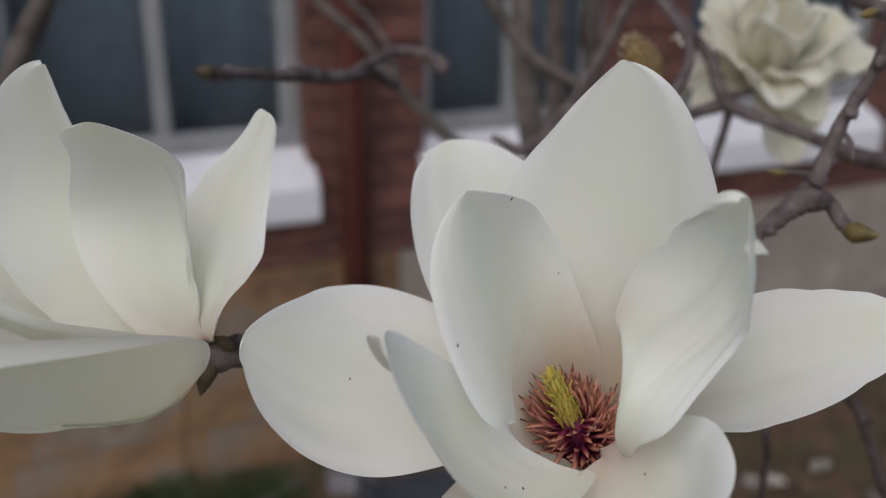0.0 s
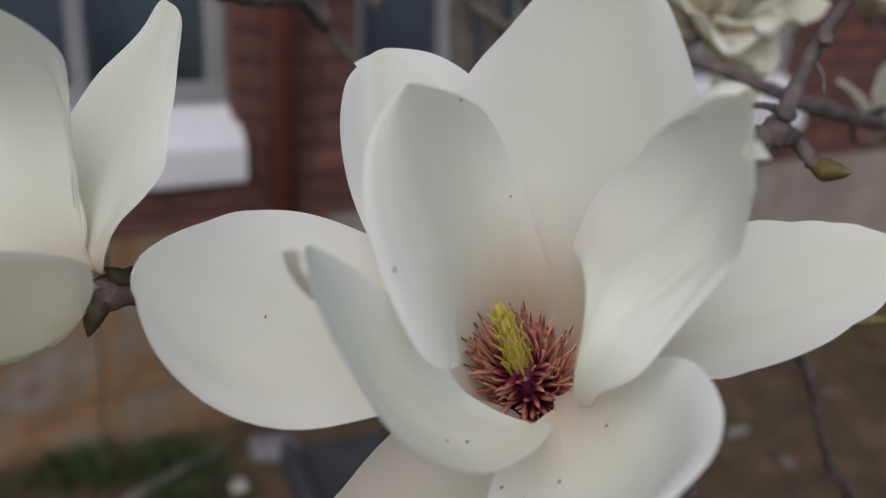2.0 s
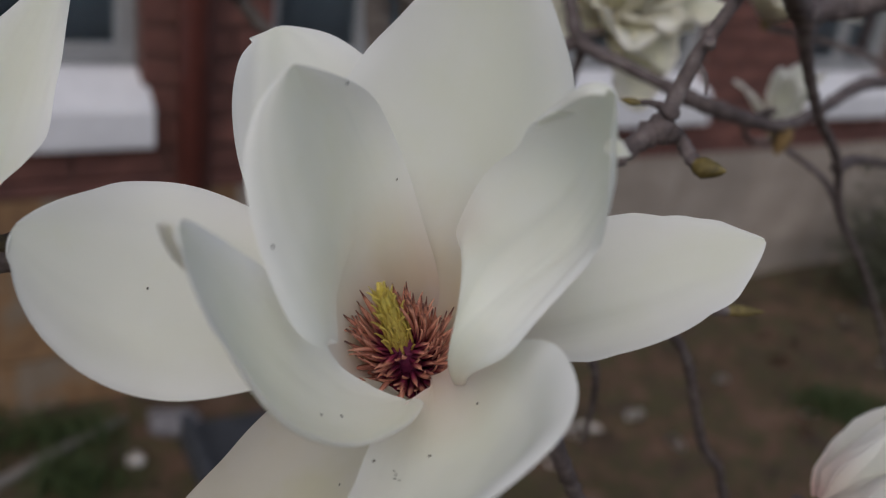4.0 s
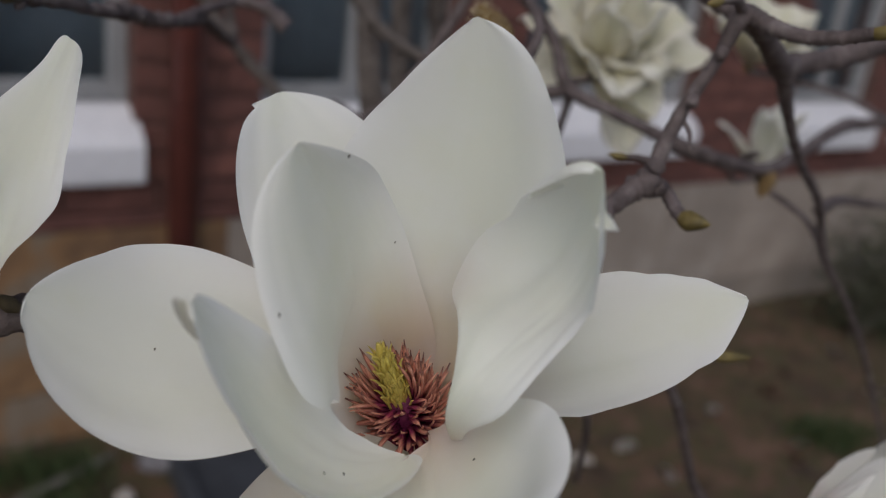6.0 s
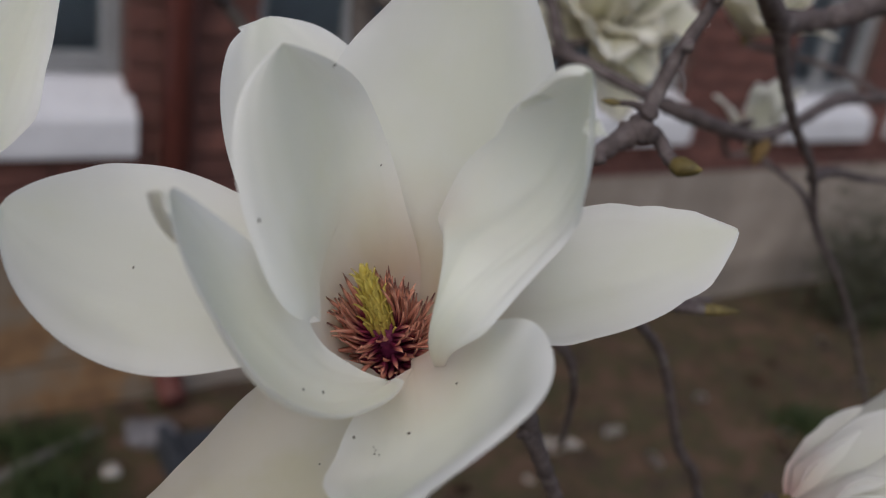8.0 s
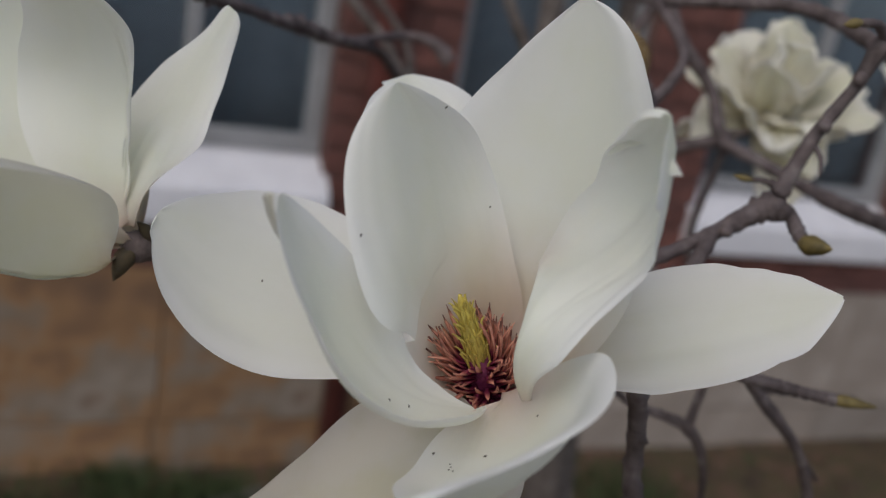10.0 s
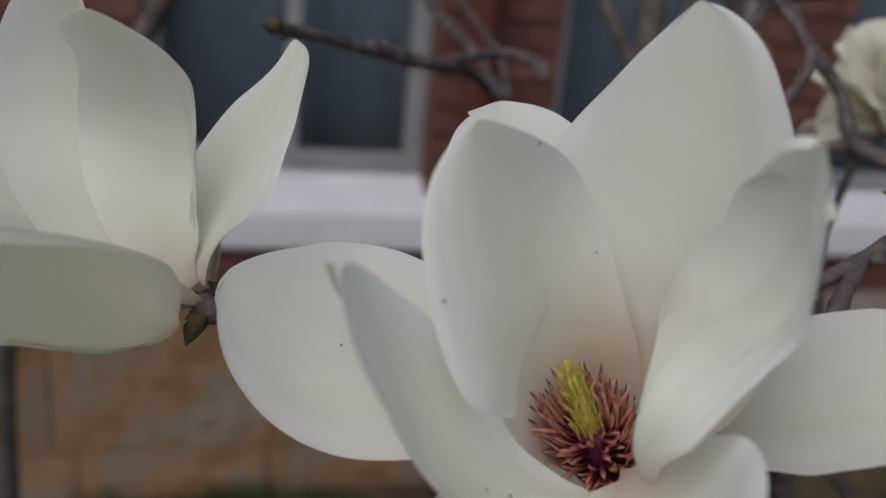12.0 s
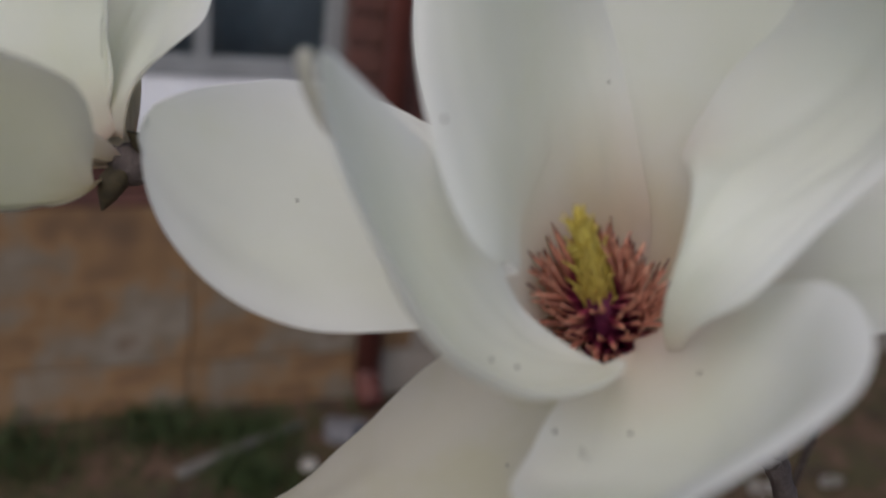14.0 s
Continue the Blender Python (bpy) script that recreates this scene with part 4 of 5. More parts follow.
tree_bud((0.1835, 0.3855, 1.1808), (0.1770, 0.388, 1.1808), 0.0012)
limb("twig", [(0.1975, 0.3835, 1.197), (0.2010, 0.381, 1.193), (0.2020, 0.379, 1.187)], [0.0010, 0.0009, 0.0004], BARK, 0, 10)
# swollen knots and scars round the fork
for base, tip, r in (((0.1880, 0.3800, 1.1722), (0.1935, 0.3765, 1.1770), 0.0052), ((0.1850, 0.3790, 1.1712), (0.1905, 0.3770, 1.1735), 0.0044), ((0.1905, 0.3790, 1.1790), (0.1925, 0.3775, 1.1835), 0.0036),
                     ((0.1925, 0.3775, 1.1735), (0.1962, 0.3755, 1.1722), 0.0034), ((0.1800, 0.3755, 1.1690), (0.1845, 0.3735, 1.1690), 0.0030), ((0.1745, 0.3715, 1.1652), (0.1780, 0.3690, 1.1640), 0.0026),
                     ((0.1985, 0.3790, 1.2050), (0.2005, 0.3790, 1.2010), 0.0022), ((0.2065, 0.3820, 1.2180), (0.2040, 0.3795, 1.2215), 0.0022)):
    tree_bud(base, tip, r, BARK, "knot")
# twig with rings at the top
limb("twig", [(0.2125, 0.387, 1.2325), (0.2217, 0.37, 1.229), (0.2294, 0.36, 1.2299), (0.2371, 0.35, 1.2334)], [0.0030, 0.0024, 0.0022, 0.0020], BARK, 0.0032, 11)
tree_bud((0.2365, 0.351, 1.2332), (0.2425, 0.343, 1.2360), 0.0022)
limb("twig", [(0.2128, 0.386, 1.230), (0.206, 0.378, 1.236), (0.198, 0.372, 1.236)], [0.0022, 0.0015, 0.0012], BARK, 0.003, 12)
tree_bud((0.1985, 0.372, 1.236), (0.193, 0.370, 1.2345), 0.0015)
# hanging limb behind it
limb("branch", [(0.2622, 0.45, 1.2110), (0.2629, 0.45, 1.2060), (0.2789, 0.47, 1.1875), (0.3068, 0.5, 1.1608), (0.3395, 0.53, 1.1335), (0.3636, 0.55, 1.0966), (0.40, 0.57, 1.0594), (0.4445, 0.6, 1.0088), (0.50, 0.63, 0.93)], [0.0047, 0.0036, 0.0025, 0.0023, 0.0023, 0.0022, 0.0020, 0.0020, 0.0014], BARK, 0.014, 13)
limb("twig", [(0.3462, 0.54, 1.1274), (0.3929, 0.6, 1.1183), (0.448, 0.65, 1.1052), (0.52, 0.68, 1.10)], [0.0034, 0.0029, 0.0025, 0.0016], BARK, 0.012, 14)
limb("twig", [(0.3636, 0.55, 1.0966), (0.352, 0.56, 1.115), (0.330, 0.58, 1.128), (0.318, 0.56, 1.140)], [0.0020, 0.0018, 0.0018, 0.0018], BARK, 0.01, 15)
# cross branch farther back, with dark nodes
limb("branch", [(0.16, 0.61, 1.245), (0.1726, 0.6, 1.2193), (0.1971, 0.6, 1.1933), (0.2072, 0.59, 1.1697), (0.2270, 0.575, 1.1625), (0.2483, 0.56, 1.1564), (0.2643, 0.53, 1.1537), (0.3173, 0.56, 1.1416), (0.3587, 0.6, 1.1447), (0.4165, 0.66, 1.1543), (0.4725, 0.7, 1.1545), (0.7, 0.78, 1.18), (1.085, 0.92, 1.35)], [0.0036, 0.0036, 0.0036, 0.0042, 0.0034, 0.0032, 0.0044, 0.0034, 0.0034, 0.0046, 0.0036, 0.007, 0.012], BARK, 0.02, 16)
limb("twig", [(0.2085, 0.59, 1.1691), (0.1856, 0.6, 1.1571), (0.1681, 0.61, 1.1359), (0.1595, 0.61, 1.1209), (0.174, 0.6, 1.1016), (0.1977, 0.6, 1.0689), (0.20, 0.65, 1.02), (0.165, 0.88, 0.86)], [0.0036, 0.0036, 0.0035, 0.0034, 0.0030, 0.0030, 0.004, 0.006], BARK, 0.02, 17)
limb("twig", [(0.2080, 0.592, 1.168), (0.2113, 0.6, 1.1576), (0.2094, 0.62, 1.109), (0.2204, 0.64, 1.0644), (0.23, 0.66, 1.0)], [0.0026, 0.0024, 0.0022, 0.0020, 0.0014], BARK, 0.02, 18)
limb("twig", [(0.2072, 0.59, 1.172), (0.222, 0.61, 1.172), (0.234, 0.626, 1.174)], [0.0026, 0.0024, 0.0028], BARK, 0.01, 19)
limb("twig", [(0.1011, 0.55, 1.2345), (0.1492, 0.52, 1.2347), (0.1782, 0.5, 1.2386), (0.21, 0.47, 1.240), (0.245, 0.43, 1.222)], [0.0016, 0.0024, 0.0026, 0.0030, 0.0036], BARK, 0.01, 20, rough=0.25)
limb("twig", [(0.3247, 0.585, 1.1444), (0.345, 0.66, 1.120), (0.385, 0.735, 1.090), (0.408, 0.75, 1.090)], [0.0022, 0.0020, 0.0020, 0.0026], BARK, 0.012, 21)
limb("twig", [(0.4725, 0.7, 1.155), (0.45, 0.74, 1.165), (0.386, 0.759, 1.172)], [0.0026, 0.0022, 0.0026], BARK, 0.012, 22)
tree_bud((0.3265, 0.565, 1.139), (0.3190, 0.556, 1.126), 0.0050, FUZZ, "flower_bud", "furry brown flower bud")
# furry flower bud behind the tall tepal
limb("twig", [(0.1492, 0.52, 1.2347), (0.160, 0.46, 1.214), (0.1485, 0.435, 1.1945), (0.1440, 0.4225, 1.1985), (0.1412, 0.4207, 1.2025)], [0.0018, 0.0018, 0.0028, 0.0044, 0.0046], BARK, 0.006, 23, rough=0.25)
furry = tree_bud((0.1405, 0.4200, 1.2035), (0.1296, 0.4168, 1.2222), 0.0070, FUZZ, "flower_bud", "furry ochre flower bud")
bud_axis = (Vector((0.1296, 0.4168, 1.2222)) - Vector((0.1405, 0.4200, 1.2035)))
fur, hair = bmesh.new(), random.Random(5)
n0 = bud_axis.orthogonal().normalized()
b0 = bud_axis.normalized().cross(n0)
for k in range(520):
    h, az = hair.uniform(0.05, 0.97), hair.uniform(0, 6.283)
    rad = n0 * math.cos(az) + b0 * math.sin(az)
    p = Vector((0.1405, 0.4200, 1.2035)) + bud_axis * h + rad * 0.0072 * math.sin(math.pi * min(1, 0.12 + 0.88 * h)) ** 0.6
    q = p + (rad * 0.5 + bud_axis.normalized() * 0.9).normalized() * hair.uniform(0.0018, 0.0034)
    w = rad.cross(q - p).normalized() * 0.00013
    fur.faces.new([fur.verts.new(v) for v in (p - w, p + w, q)])
part("fur", fur, FUR, furry, "pale yellowish fur")
# stalks of the two near flowers
limb("twig", [(0.115, 0.40, 1.118), (0.090, 0.375, 1.120), (0.050, 0.345, 1.134), (0.020, 0.315, 1.1412), (0.0125, 0.3085, 1.1420), (0.0080, 0.3045, 1.1417), (0.0040, 0.3010, 1.1424)], [0.0036, 0.0032, 0.0032, 0.0042, 0.0047, 0.0047, 0.0036], BARK, 0.006, 24, rough=0.22)
limb("twig", [(0.116, 0.385, 1.120), (0.117, 0.345, 1.113), (0.1150, 0.312, 1.117), (0.1135, 0.2975, 1.1215)], [0.0032, 0.0030, 0.0034, 0.0036], BARK, 0.006, 25)
# low twigs on the right
limb("twig", [(0.16, 0.365, 1.150), (0.172, 0.36, 1.135), (0.1876, 0.36, 1.1222), (0.2068, 0.37, 1.116), (0.228, 0.378, 1.1121)], [0.0027, 0.0024, 0.0023, 0.0022, 0.0019], BARK, 0.004, 26)
tree_bud((0.2270, 0.3778, 1.1122), (0.2440, 0.3800, 1.1119), 0.0021, label="slender olive leaf bud")
limb("twig", [(0.19, 0.39, 1.125), (0.2051, 0.4, 1.1045), (0.2165, 0.41, 1.0915), (0.2465, 0.44, 1.0586), (0.2758, 0.46, 1.0008), (0.3008, 0.48, 0.9673), (0.34, 0.55, 0.88), (0.36, 0.75, 0.7), (0.215, 0.925, 0.4)], [0.0018, 0.0020, 0.0020, 0.0022, 0.0024, 0.0024, 0.003, 0.005, 0.008], BARK, 0.012, 27)
limb("twig", [(0.172, 0.371, 1.163), (0.160, 0.345, 1.140), (0.1541, 0.33, 1.1273), (0.1576, 0.335, 1.1102), (0.1602, 0.338, 1.0960), (0.1625, 0.339, 1.0830), (0.174, 0.345, 1.0600), (0.19, 0.36, 1.03)], [0.0025, 0.0025, 0.0030, 0.0030, 0.0029, 0.0031, 0.0028, 0.0020], BARK, 0.009, 28)
tree_bud((0.1590, 0.3365, 1.1020), (0.1628, 0.3335, 1.1024), 0.0015, BARK)
tree_bud((0.1650, 0.3395, 1.0800), (0.1590, 0.3370, 1.0780), 0.0026, BARK)
limb("twig", [(0.145, 0.40, 1.098), (0.1565, 0.42, 1.0824), (0.1711, 0.43, 1.0708), (0.1976, 0.44, 1.0607), (0.2117, 0.45, 1.0364), (0.23, 0.5, 0.97)], [0.0016, 0.0016, 0.0016, 0.0026, 0.0018, 0.0014], BARK, 0.01, 29)
limb("twig", [(0.1976, 0.44, 1.0607), (0.1991, 0.44, 1.0802), (0.1992, 0.43, 1.1014), (0.196, 0.405, 1.118)], [0.0022, 0.0018, 0.0018, 0.0016], BARK, 0.01, 30)
limb("twig", [(0.180, 0.395, 1.125), (0.1887, 0.4, 1.1148), (0.1964, 0.4, 1.1103), (0.2128, 0.41, 1.0995), (0.2283, 0.42, 1.0959), (0.26, 0.44, 1.09)], [0.0018, 0.0020, 0.0022, 0.0024, 0.0022, 0.0016], BARK, 0.007, 31)
limb("twig", [(0.1964, 0.402, 1.110), (0.2018, 0.42, 1.1026), (0.2293, 0.44, 1.0785), (0.2459, 0.46, 1.0592), (0.28, 0.5, 1.02)], [0.0018, 0.0018, 0.0018, 0.0017, 0.0012], BARK, 0.01, 32)
limb("twig", [(0.50, 0.63, 0.93), (0.40, 0.46, 0.93), (0.29, 0.38, 0.99), (0.2610, 0.351, 1.052)], [0.0020, 0.0024, 0.0026, 0.003], BARK, 0.008, 33)
# twig with a rough middle on the left, and branches behind it
limb("twig", [(-0.0285, 0.414, 1.2060), (-0.0240, 0.428, 1.2038), (-0.0193, 0.44, 1.202), (-0.0130, 0.462, 1.1980), (-0.0083, 0.48, 1.1965), (-0.0020, 0.50, 1.1920), (0.0048, 0.52, 1.1893), (0.004, 0.60, 1.180), (-0.010, 0.75, 1.150), (-0.0184, 0.85, 1.1326)], [0.0022, 0.0026, 0.0021, 0.0025, 0.0036, 0.0030, 0.0030, 0.0026, 0.003, 0.004], BARK, 0.009, 34, rough=0.35)
limb("twig", [(0.0030, 0.535, 1.1888), (0.0095, 0.57, 1.1905), (0.0175, 0.60, 1.1921), (0.0342, 0.60, 1.1915), (0.0475, 0.60, 1.182)], [0.0024, 0.0024, 0.0026, 0.0034, 0.0054], BARK, 0.009, 39, rough=0.3)
tree_bud((-0.0275, 0.4160, 1.2056), (-0.0318, 0.4090, 1.2076), 0.0031, BRACT)
for base, tip, r in (((-0.0262, 0.421, 1.2042), (-0.0272, 0.416, 1.2010), 0.0019), ((-0.0232, 0.430, 1.2040), (-0.0240, 0.425, 1.2066), 0.0017), ((-0.0150, 0.455, 1.1990), (-0.0165, 0.449, 1.2020), 0.0022),
                     ((-0.0098, 0.474, 1.1972), (-0.0112, 0.468, 1.2012), 0.0028), ((-0.0070, 0.485, 1.1955), (-0.0080, 0.478, 1.1922), 0.0026), ((-0.0030, 0.497, 1.1930), (-0.0040, 0.490, 1.1962), 0.0024), ((0.0040, 0.518, 1.1898), (0.0032, 0.510, 1.1930), 0.0026)):
    tree_bud(base, tip, r, BARK)
limb("branch", [(-0.14, 0.86, 1.26), (-0.0863, 0.85, 1.2034), (-0.0477, 0.85, 1.1709), (-0.0184, 0.85, 1.1326), (0.0118, 0.85, 1.1033), (0.0322, 0.85, 1.0835), (0.08, 0.87, 1.05), (0.13, 0.90, 1.00)], [0.004, 0.0045, 0.0048, 0.0050, 0.0056, 0.006, 0.007, 0.009], BARK_OLD, 0.03, 35)
limb("branch", [(-0.12, 0.9, 1.26), (-0.0766, 0.9, 1.2102), (-0.0357, 0.9, 1.1658), (-0.0184, 0.86, 1.135)], [0.003, 0.0036, 0.0038, 0.004], BARK_OLD, 0.03, 36)
limb("branch", [(0.04, 0.8, 1.26), (0.0658, 0.8, 1.2091), (0.0988, 0.8, 1.1659), (0.1406, 0.8, 1.1443), (0.19, 0.82, 1.13)], [0.004, 0.005, 0.0055, 0.005, 0.003], BARK_OLD, 0.03, 37)
limb("twig", [(0.0750, 0.6, 1.1440), (0.0803, 0.6, 1.1409), (0.0956, 0.6, 1.1361), (0.1179, 0.6, 1.1589), (0.14, 0.6, 1.20), (0.16, 0.61, 1.245)], [0.0016, 0.0026, 0.0036, 0.0036, 0.003, 0.003], BARK, 0.012, 38)

# ---------------------------------------------------------------- things on the ground
rng = random.Random(21)


def fallen_mesh(seed, material):
    bm = bmesh.new()
    g = []
    for i in range(9):
        s = i / 8
        w = 0.024 * profile(max(0.02, s * 0.97), 1.2, 0.7)
        g.append([bm.verts.new(((j / 3 - 1) * w, s * 0.075 - 0.037, 0.006 + 0.010 * (j / 3 - 1) ** 2 + 0.010 * noise.noise((s * 3, j * 0.7, seed)))) for j in range(7)])
    for a, c in zip(g, g[1:]):
        for j in range(6):
            bm.faces.new((a[j], a[j + 1], c[j + 1], c[j]))
    bmesh.ops.solidify(bm, geom=bm.faces[:], thickness=0.0012)
    me = bpy.data.meshes.new("fallen_tepal")
    bm.to_mesh(me)
    bm.free()
    me.materials.append(material)
    me.polygons.foreach_set("use_smooth", [True] * len(me.polygons))
    return me


def wall_y(x):
    return FACE[1] + math.tan(radians(ANGLE)) * (x - FACE[0])


fallen = [fallen_mesh(k * 3.3, WITHERED if k > 1 else FALLEN) for k in range(4)]
spots = [(1.346, 2.538), (0.987, 2.289), (0.829, 2.209), (1.071, 2.158), (1.612, 2.693), (1.58, 2.374), (2.064, 2.77), (1.659, 2.907), (0.764, 2.178)]
while len(spots) < 60:
    x, y = rng.uniform(-1.4, 3.2), rng.uniform(0.9, 3.8)
    if y < wall_y(x) - 0.12:
        spots.append((x, y))
for i, (x, y) in enumerate(spots):
    kind_ = i % 2 if i < 9 and i not in (4, 7) else (2 + i % 2 if i % 5 else i % 2)
    ob = new("fallen_tepal", fallen[kind_])
    k = rng.uniform(0.85, 1.1) if i < 9 else rng.uniform(0.45, 0.9)
    ob.matrix_world = Matrix.Translation((x, y, ground_height(x, y) - 0.002)) @ pose(0, 0, 0, rng.uniform(-8, 8), rng.uniform(-8, 8), rng.uniform(0, 360)) @ Matrix.Diagonal((k, k, k, 1))
    tagged(ob, "fallen off-white magnolia tepal lying on the soil" if kind_ < 2 else "withered brown magnolia tepal lying on the soil", "tepal", "fallen tepals on the ground")


def scatter(name, material, count, make, label, category):
    vs, fs = [], []
    for _ in range(count):
        make(vs, fs)
    me = bpy.data.meshes.new(name)
    me.from_pydata(vs, [], fs)
    me.materials.append(material)
    return tagged(new(name, me), label, category, kind="stuff")


def place():
    while True:
        x, y = rng.uniform(-1.8, 3.6), rng.uniform(0.3, 4.2)
        if y < wall_y(x) - 0.03:
            return x, y


def leaf(vs, fs):
    x, y = place()
    z, a, L = ground_height(x, y) + 0.004, rng.uniform(0, 6.28), rng.uniform(0.012, 0.034)
    c, s, i = math.cos(a), math.sin(a), len(vs)
    for u, v, h in ((-1, 0, 0.3), (-0.3, 0.42, 0), (0.5, 0.34, 0.2), (1, 0, 0.4), (0.4, -0.4, 0), (-0.35, -0.38, 0.25)):
        vs.append((x + (c * u - s * v) * L, y + (s * u + c * v) * L, z + h * L * rng.uniform(0.1, 0.8)))
    fs += [(i, i + 1, i + 2, i + 5), (i + 2, i + 3, i + 4, i + 5)]


PATCHES = [(-0.56, 1.98, 0.11), (-0.78, 1.92, 0.13), (-1.05, 1.70, 0.16), (1.68, 2.42, 0.13), (-0.48, 1.80, 0.11), (0.55, 2.45, 0.20), (2.5, 3.4, 0.3)]


def blade(vs, fs):
    if rng.random() < 0.72:
        px, py, r = rng.choice(PATCHES)
        x, y = px + rng.gauss(0, r * 0.55), py + rng.gauss(0, r * 0.4)
        if y > wall_y(x) - 0.02:
            return
    else:
        x, y = place()
        if noise.noise((x * 2.3, y * 2.3, 5)) < 0.1:
            return
    z, a, L = ground_height(x, y) - 0.002, rng.uniform(0, 6.28), rng.uniform(0.02, 0.075)
    dx, dy, w = math.cos(a) * L * rng.uniform(0.2, 0.9), math.sin(a) * L * rng.uniform(0.2, 0.9), 0.0022
    wx, wy, i = -math.sin(a) * w, math.cos(a) * w, len(vs)
    vs.extend([(x - wx, y - wy, z), (x + wx, y + wy, z), (x + dx * 0.45 + wx, y + dy * 0.45 + wy, z + L * 0.7), (x + dx * 0.45 - wx, y + dy * 0.45 - wy, z + L * 0.7), (x + dx, y + dy, z + L)])
    fs += [(i, i + 1, i + 2, i + 3), (i + 3, i + 2, i + 4)]


def crumb(vs, fs):
    x, y = place()
    r, i = rng.uniform(0.003, 0.011), len(vs)
    z = ground_height(x, y) + r * 0.3
    for k in range(6):
        d = ((1, 0, 0), (-1, 0, 0), (0, 1, 0), (0, -1, 0), (0, 0, 1), (0, 0, -1))[k]
        vs.append(tuple(p + r * q * rng.uniform(0.7, 1.2) for p, q in zip((x, y, z), d)))
    fs += [(i, i + 2, i + 4), (i + 2, i + 1, i + 4), (i + 1, i + 3, i + 4), (i + 3, i, i + 4), (i + 2, i, i + 5), (i + 1, i + 2, i + 5), (i + 3, i + 1, i + 5), (i, i + 3, i + 5)]


scatter("leaf_litter", LITTER, 2600, leaf, "dry brown leaf litter scattered over the soil", "leaf litter")
scatter("grass", GRASS, 4300, blade, "thin tufts of green grass on the soil", "grass")
scatter("soil_crumbs", SOIL, 5200, crumb, "small clods and pebbles of brown soil", "soil")


DEADWOOD = noisy("dead_wood", [(0.3, (0.13, 0.115, 0.105)), (0.7, (0.27, 0.245, 0.225))], 40, 0.85, 0.5, 0.002, stretch=(1, 1, 3))


def stick(pts, r, seed, label):
    ob = mesh_object("fallen_stick", tube(pts, [r, r * 1.1, r * 0.9, r * 0.6][:len(pts)], 8, 0.01, 0.2, 0, seed), DEADWOOD)
    return tagged(ob, label, "stick")


stick([(-0.66, 1.76, GROUND + 0.012), (-0.59, 1.86, GROUND + 0.016), (-0.52, 1.965, GROUND + 0.014), (-0.45, 2.07, GROUND + 0.010)], 0.014, 41, "pale grey dead stick lying on the soil")
stick([(0.4, 1.7, GROUND + 0.006), (0.7, 1.85, GROUND + 0.008), (1.0, 1.82, GROUND + 0.006)], 0.005, 42, "thin dry stick lying among the litter")


def rough_stone(name, at_, size, seed, material, label):
    bm = bmesh.new()
    bmesh.ops.create_icosphere(bm, subdivisions=3, radius=1)
    for v in bm.verts:
        v.co = Vector((v.co.x * size[0], v.co.y * size[1], v.co.z * size[2])) * (1 + 0.28 * noise.noise(v.co * 1.3 + Vector((seed, 0, 0))))
    ob = mesh_object(name, bm, material)
    ob.matrix_world = Matrix.Translation(at_)
    return tagged(ob, label, "stone")


rough_stone("stone", (-0.32, 2.065, GROUND + 0.012), (0.078, 0.050, 0.034), 3, BOULDER, "pale grey rough stone beside the wall")
rough_stone("stone", (-0.38, 1.905, GROUND + 0.008), (0.024, 0.021, 0.017), 9, FALLEN, "small whitish stone on the soil")


def splash_block():
    bm = bmesh.new()
    box(bm, -0.16, 0.16, -0.26, 0.20, -0.02, 0.045, 0.008)
    ob = mesh_object("splash_block", bm, CONCRETE, False)
    for q in ((-0.16, -0.13, -0.26, 0.20, 0.044, 0.075), (0.13, 0.16, -0.26, 0.20, 0.044, 0.075)):
        part("rim", box(bmesh.new(), *q, 0.004), CONCRETE, ob, smooth=False)
    ob.matrix_world = WALL @ pose(0.155, -0.47, GROUND, 0, 0, -4)
    return tagged(ob, "dark blue-grey concrete splash block below the downpipe", "splash block")


splash_block()


def shrub(at_, size, seed):
    """A low dense bush: thin stems and many small dark leaves."""
    r = random.Random(seed)
    bush = empty("shrub", Matrix.Translation(at_))
    tagged(bush, "low dark shrub against the foundation wall", "shrub")
    vs, fs = [], []
    for k in range(9):
        a, L = r.uniform(0, 6.28), size * r.uniform(0.6, 1.0)
        end = Vector((math.cos(a) * L * 0.6, math.sin(a) * L * 0.35, L))
        part("stem", tube([(0, 0, -0.03), end * 0.5 + Vector((0.02, 0.01, 0)), end], [0.006, 0.004, 0.002], 6, 0.03, 0.1), BARK, bush)
        for _ in range(170):
            p = end * r.uniform(0.25, 1.05) + Vector((r.gauss(0, 1), r.gauss(0, 0.7), r.gauss(0, 0.8))) * size * 0.14
            d = Vector((r.gauss(0, 1), r.gauss(0, 1), r.gauss(0, 0.6))).normalized()
            e = d.orthogonal().normalized()
            w, i = size * 0.035, len(vs)
            vs += [tuple(p - d * w), tuple(p + e * w * 0.45), tuple(p + d * w), tuple(p - e * w * 0.45)]
            fs.append((i, i + 1, i + 2, i + 3))
    me = bpy.data.meshes.new("leaves")
    me.from_pydata(vs, [], fs)
    me.materials.append(SHRUB)
    ob = new("leaves", me)
    ob.parent = bush


shrub((2.25, 3.28, GROUND), 0.52, 5)
shrub((2.75, 3.62, GROUND), 0.45, 6)

# ---------------------------------------------------------------- bricks and stone blocks
brick_cache = {}


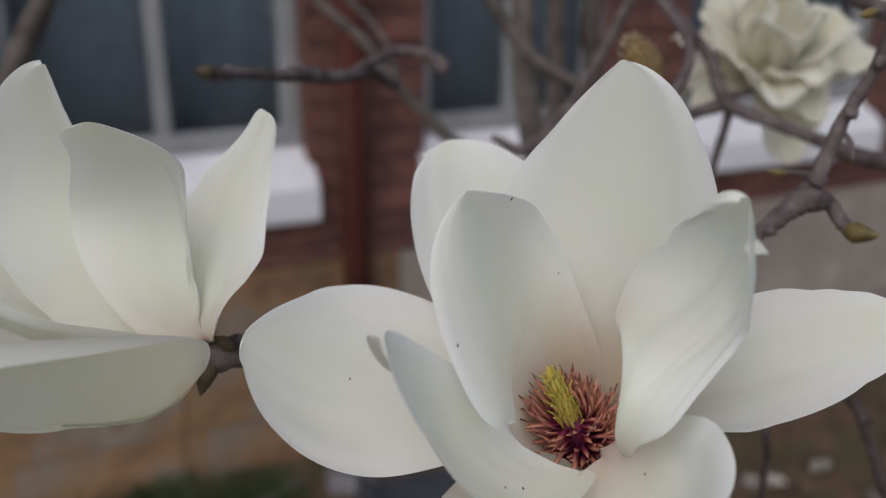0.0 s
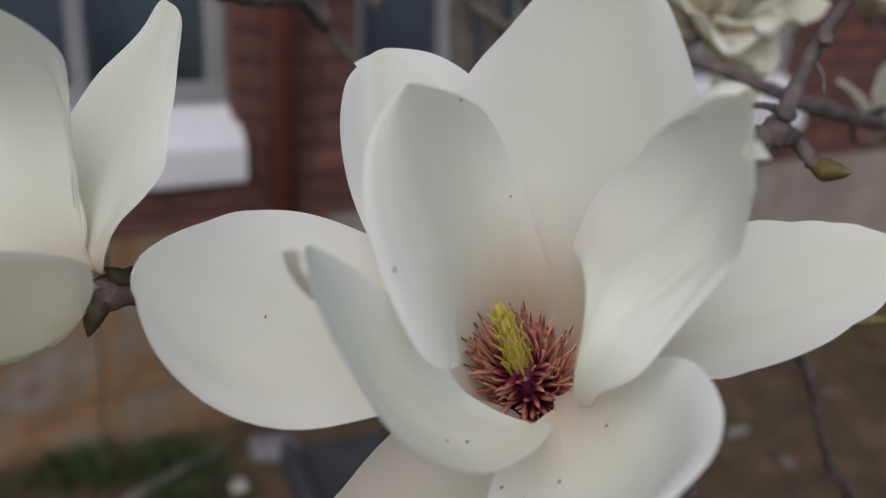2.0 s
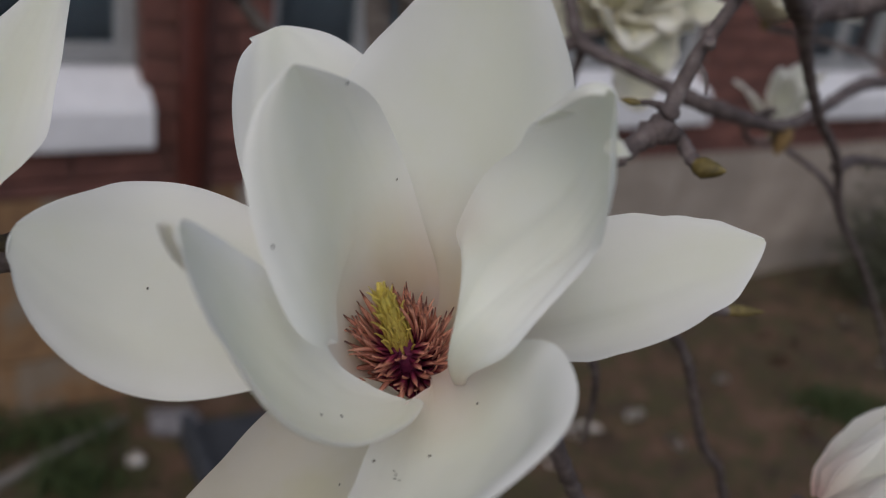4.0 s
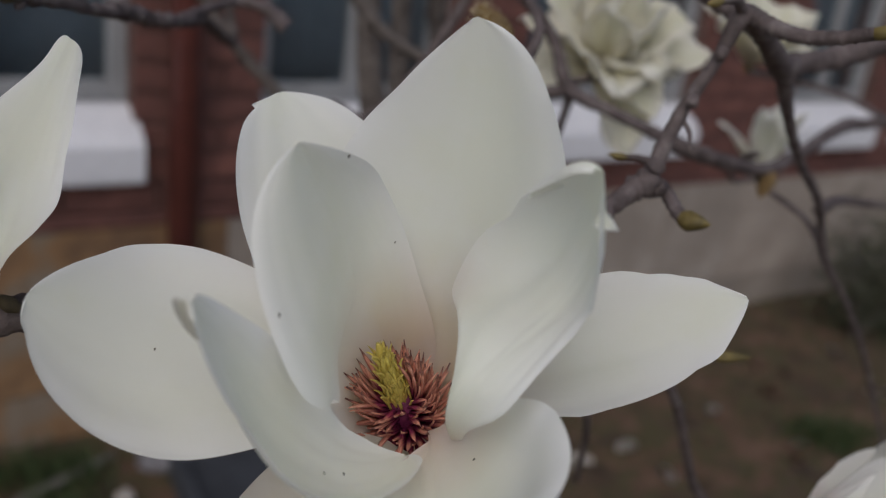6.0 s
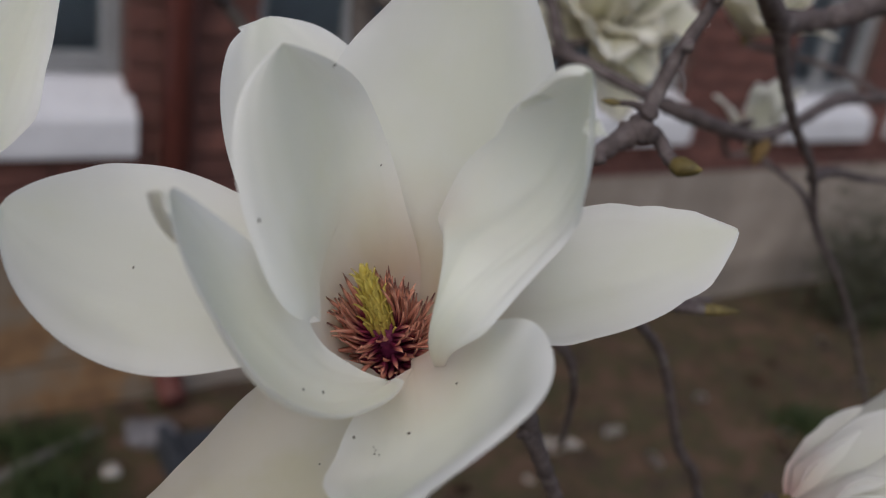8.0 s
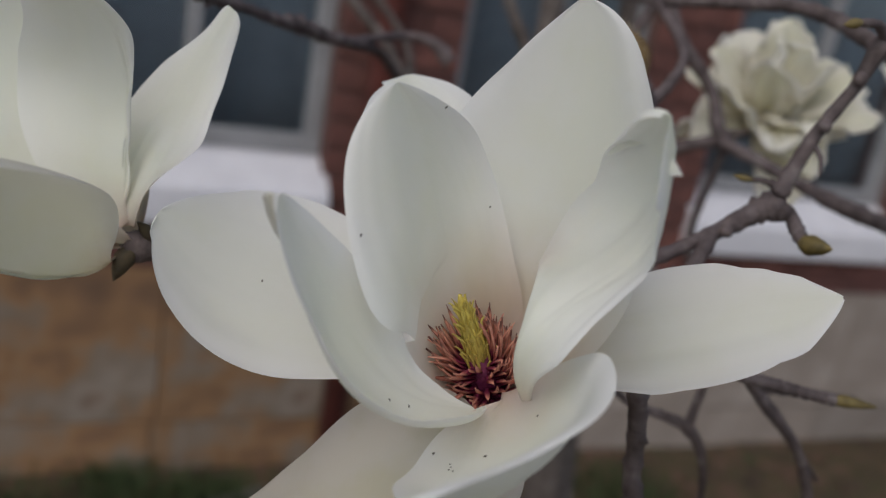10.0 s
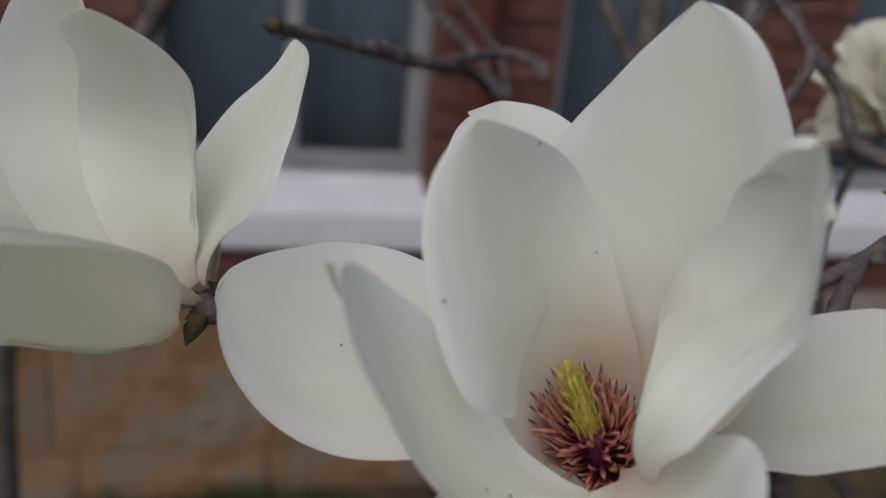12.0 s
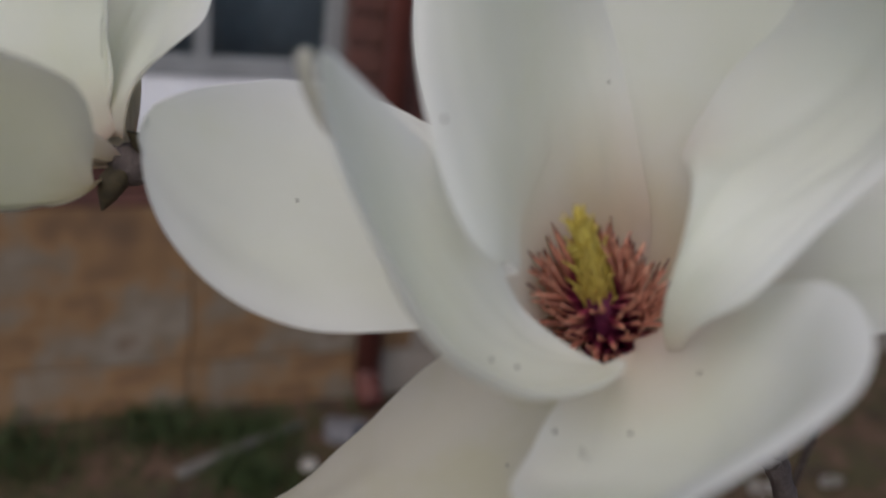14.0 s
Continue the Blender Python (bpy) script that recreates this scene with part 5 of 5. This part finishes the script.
def brick_mesh(length, high, deep, material, bevel=0.003):
    key = (round(length, 3), high, deep, material.name)
    if key not in brick_cache:
        bm = bmesh.new()
        box(bm, 0, key[0], 0, deep, 0, high, bevel)
        me = bpy.data.meshes.new("brick")
        bm.to_mesh(me)
        bm.free()
        me.materials.append(material)
        brick_cache[key] = me
    return brick_cache[key]


LB, HB, JB = 0.215, 0.065, 0.010
rest_v, rest_f = [], []
placed = 0
courses = int((TOP_Z - 0.478) / (HB + JB))
for c in range(courses):
    z = 0.478 + c * (HB + JB)
    if z < 0.5:
        spans = [(-4.0, 9.0)]
    elif z + HB < HEAD_Z:
        spans = list(zip(edges[0::2], edges[1::2]))
    else:
        spans = [(-4.0, 9.0)]
    for s0, s1 in spans:
        x = s0 - (LB + JB) * (0.5 if c % 2 else 0.0)
        while x < s1:
            a, e = max(x, s0), min(x + LB, s1)
            x += LB + JB
            if e - a < 0.02:
                continue
            dy = 0.003 * noise.noise((a * 7, z * 9, 2))
            if z < 1.5 and -1.4 < a < 3.5 and placed < 300:
                ob = new("brick", brick_mesh(e - a, HB, 0.03, BRICK))
                ob.parent = backing
                ob.location = (a, -0.001 + dy, z)
                placed += 1
            else:
                i = len(rest_v)
                rest_v += [(p, q + dy, r) for r in (z, z + HB) for q in (0.0, 0.03) for p in (a, e)]
                rest_f += [tuple(i + k for k in q) for q in ((0, 2, 3, 1), (4, 5, 7, 6), (0, 1, 5, 4), (2, 6, 7, 3), (0, 4, 6, 2), (1, 3, 7, 5))]
me = bpy.data.meshes.new("bricks")
me.from_pydata(rest_v, [], rest_f)
me.materials.append(BRICK)
ob = tagged(new("bricks", me), kind="stuff")
ob.parent = backing

r = random.Random(4)
for z0, z1, shift in ((-0.30, -0.004, -4.0), (0.0, 0.435, -3.55)):
    x = shift - 0.25
    while x < 9:
        L = r.uniform(0.42, 0.72)
        bm = bmesh.new()
        box(bm, 0, L - 0.003, -0.004, 0.03, 0, z1 - z0, 0.003)
        ob = part("stone_block", bm, STONE if x < 0.1 else STONE_GREY, foundation, smooth=False)
        ob.location = (x, -0.006 + r.uniform(-0.003, 0.003), z0)
        x += L
part("ledge", box(bmesh.new(), -4, 9, -0.018, 0.02, 0.437, 0.472, 0.006), BRICK, foundation, smooth=False)
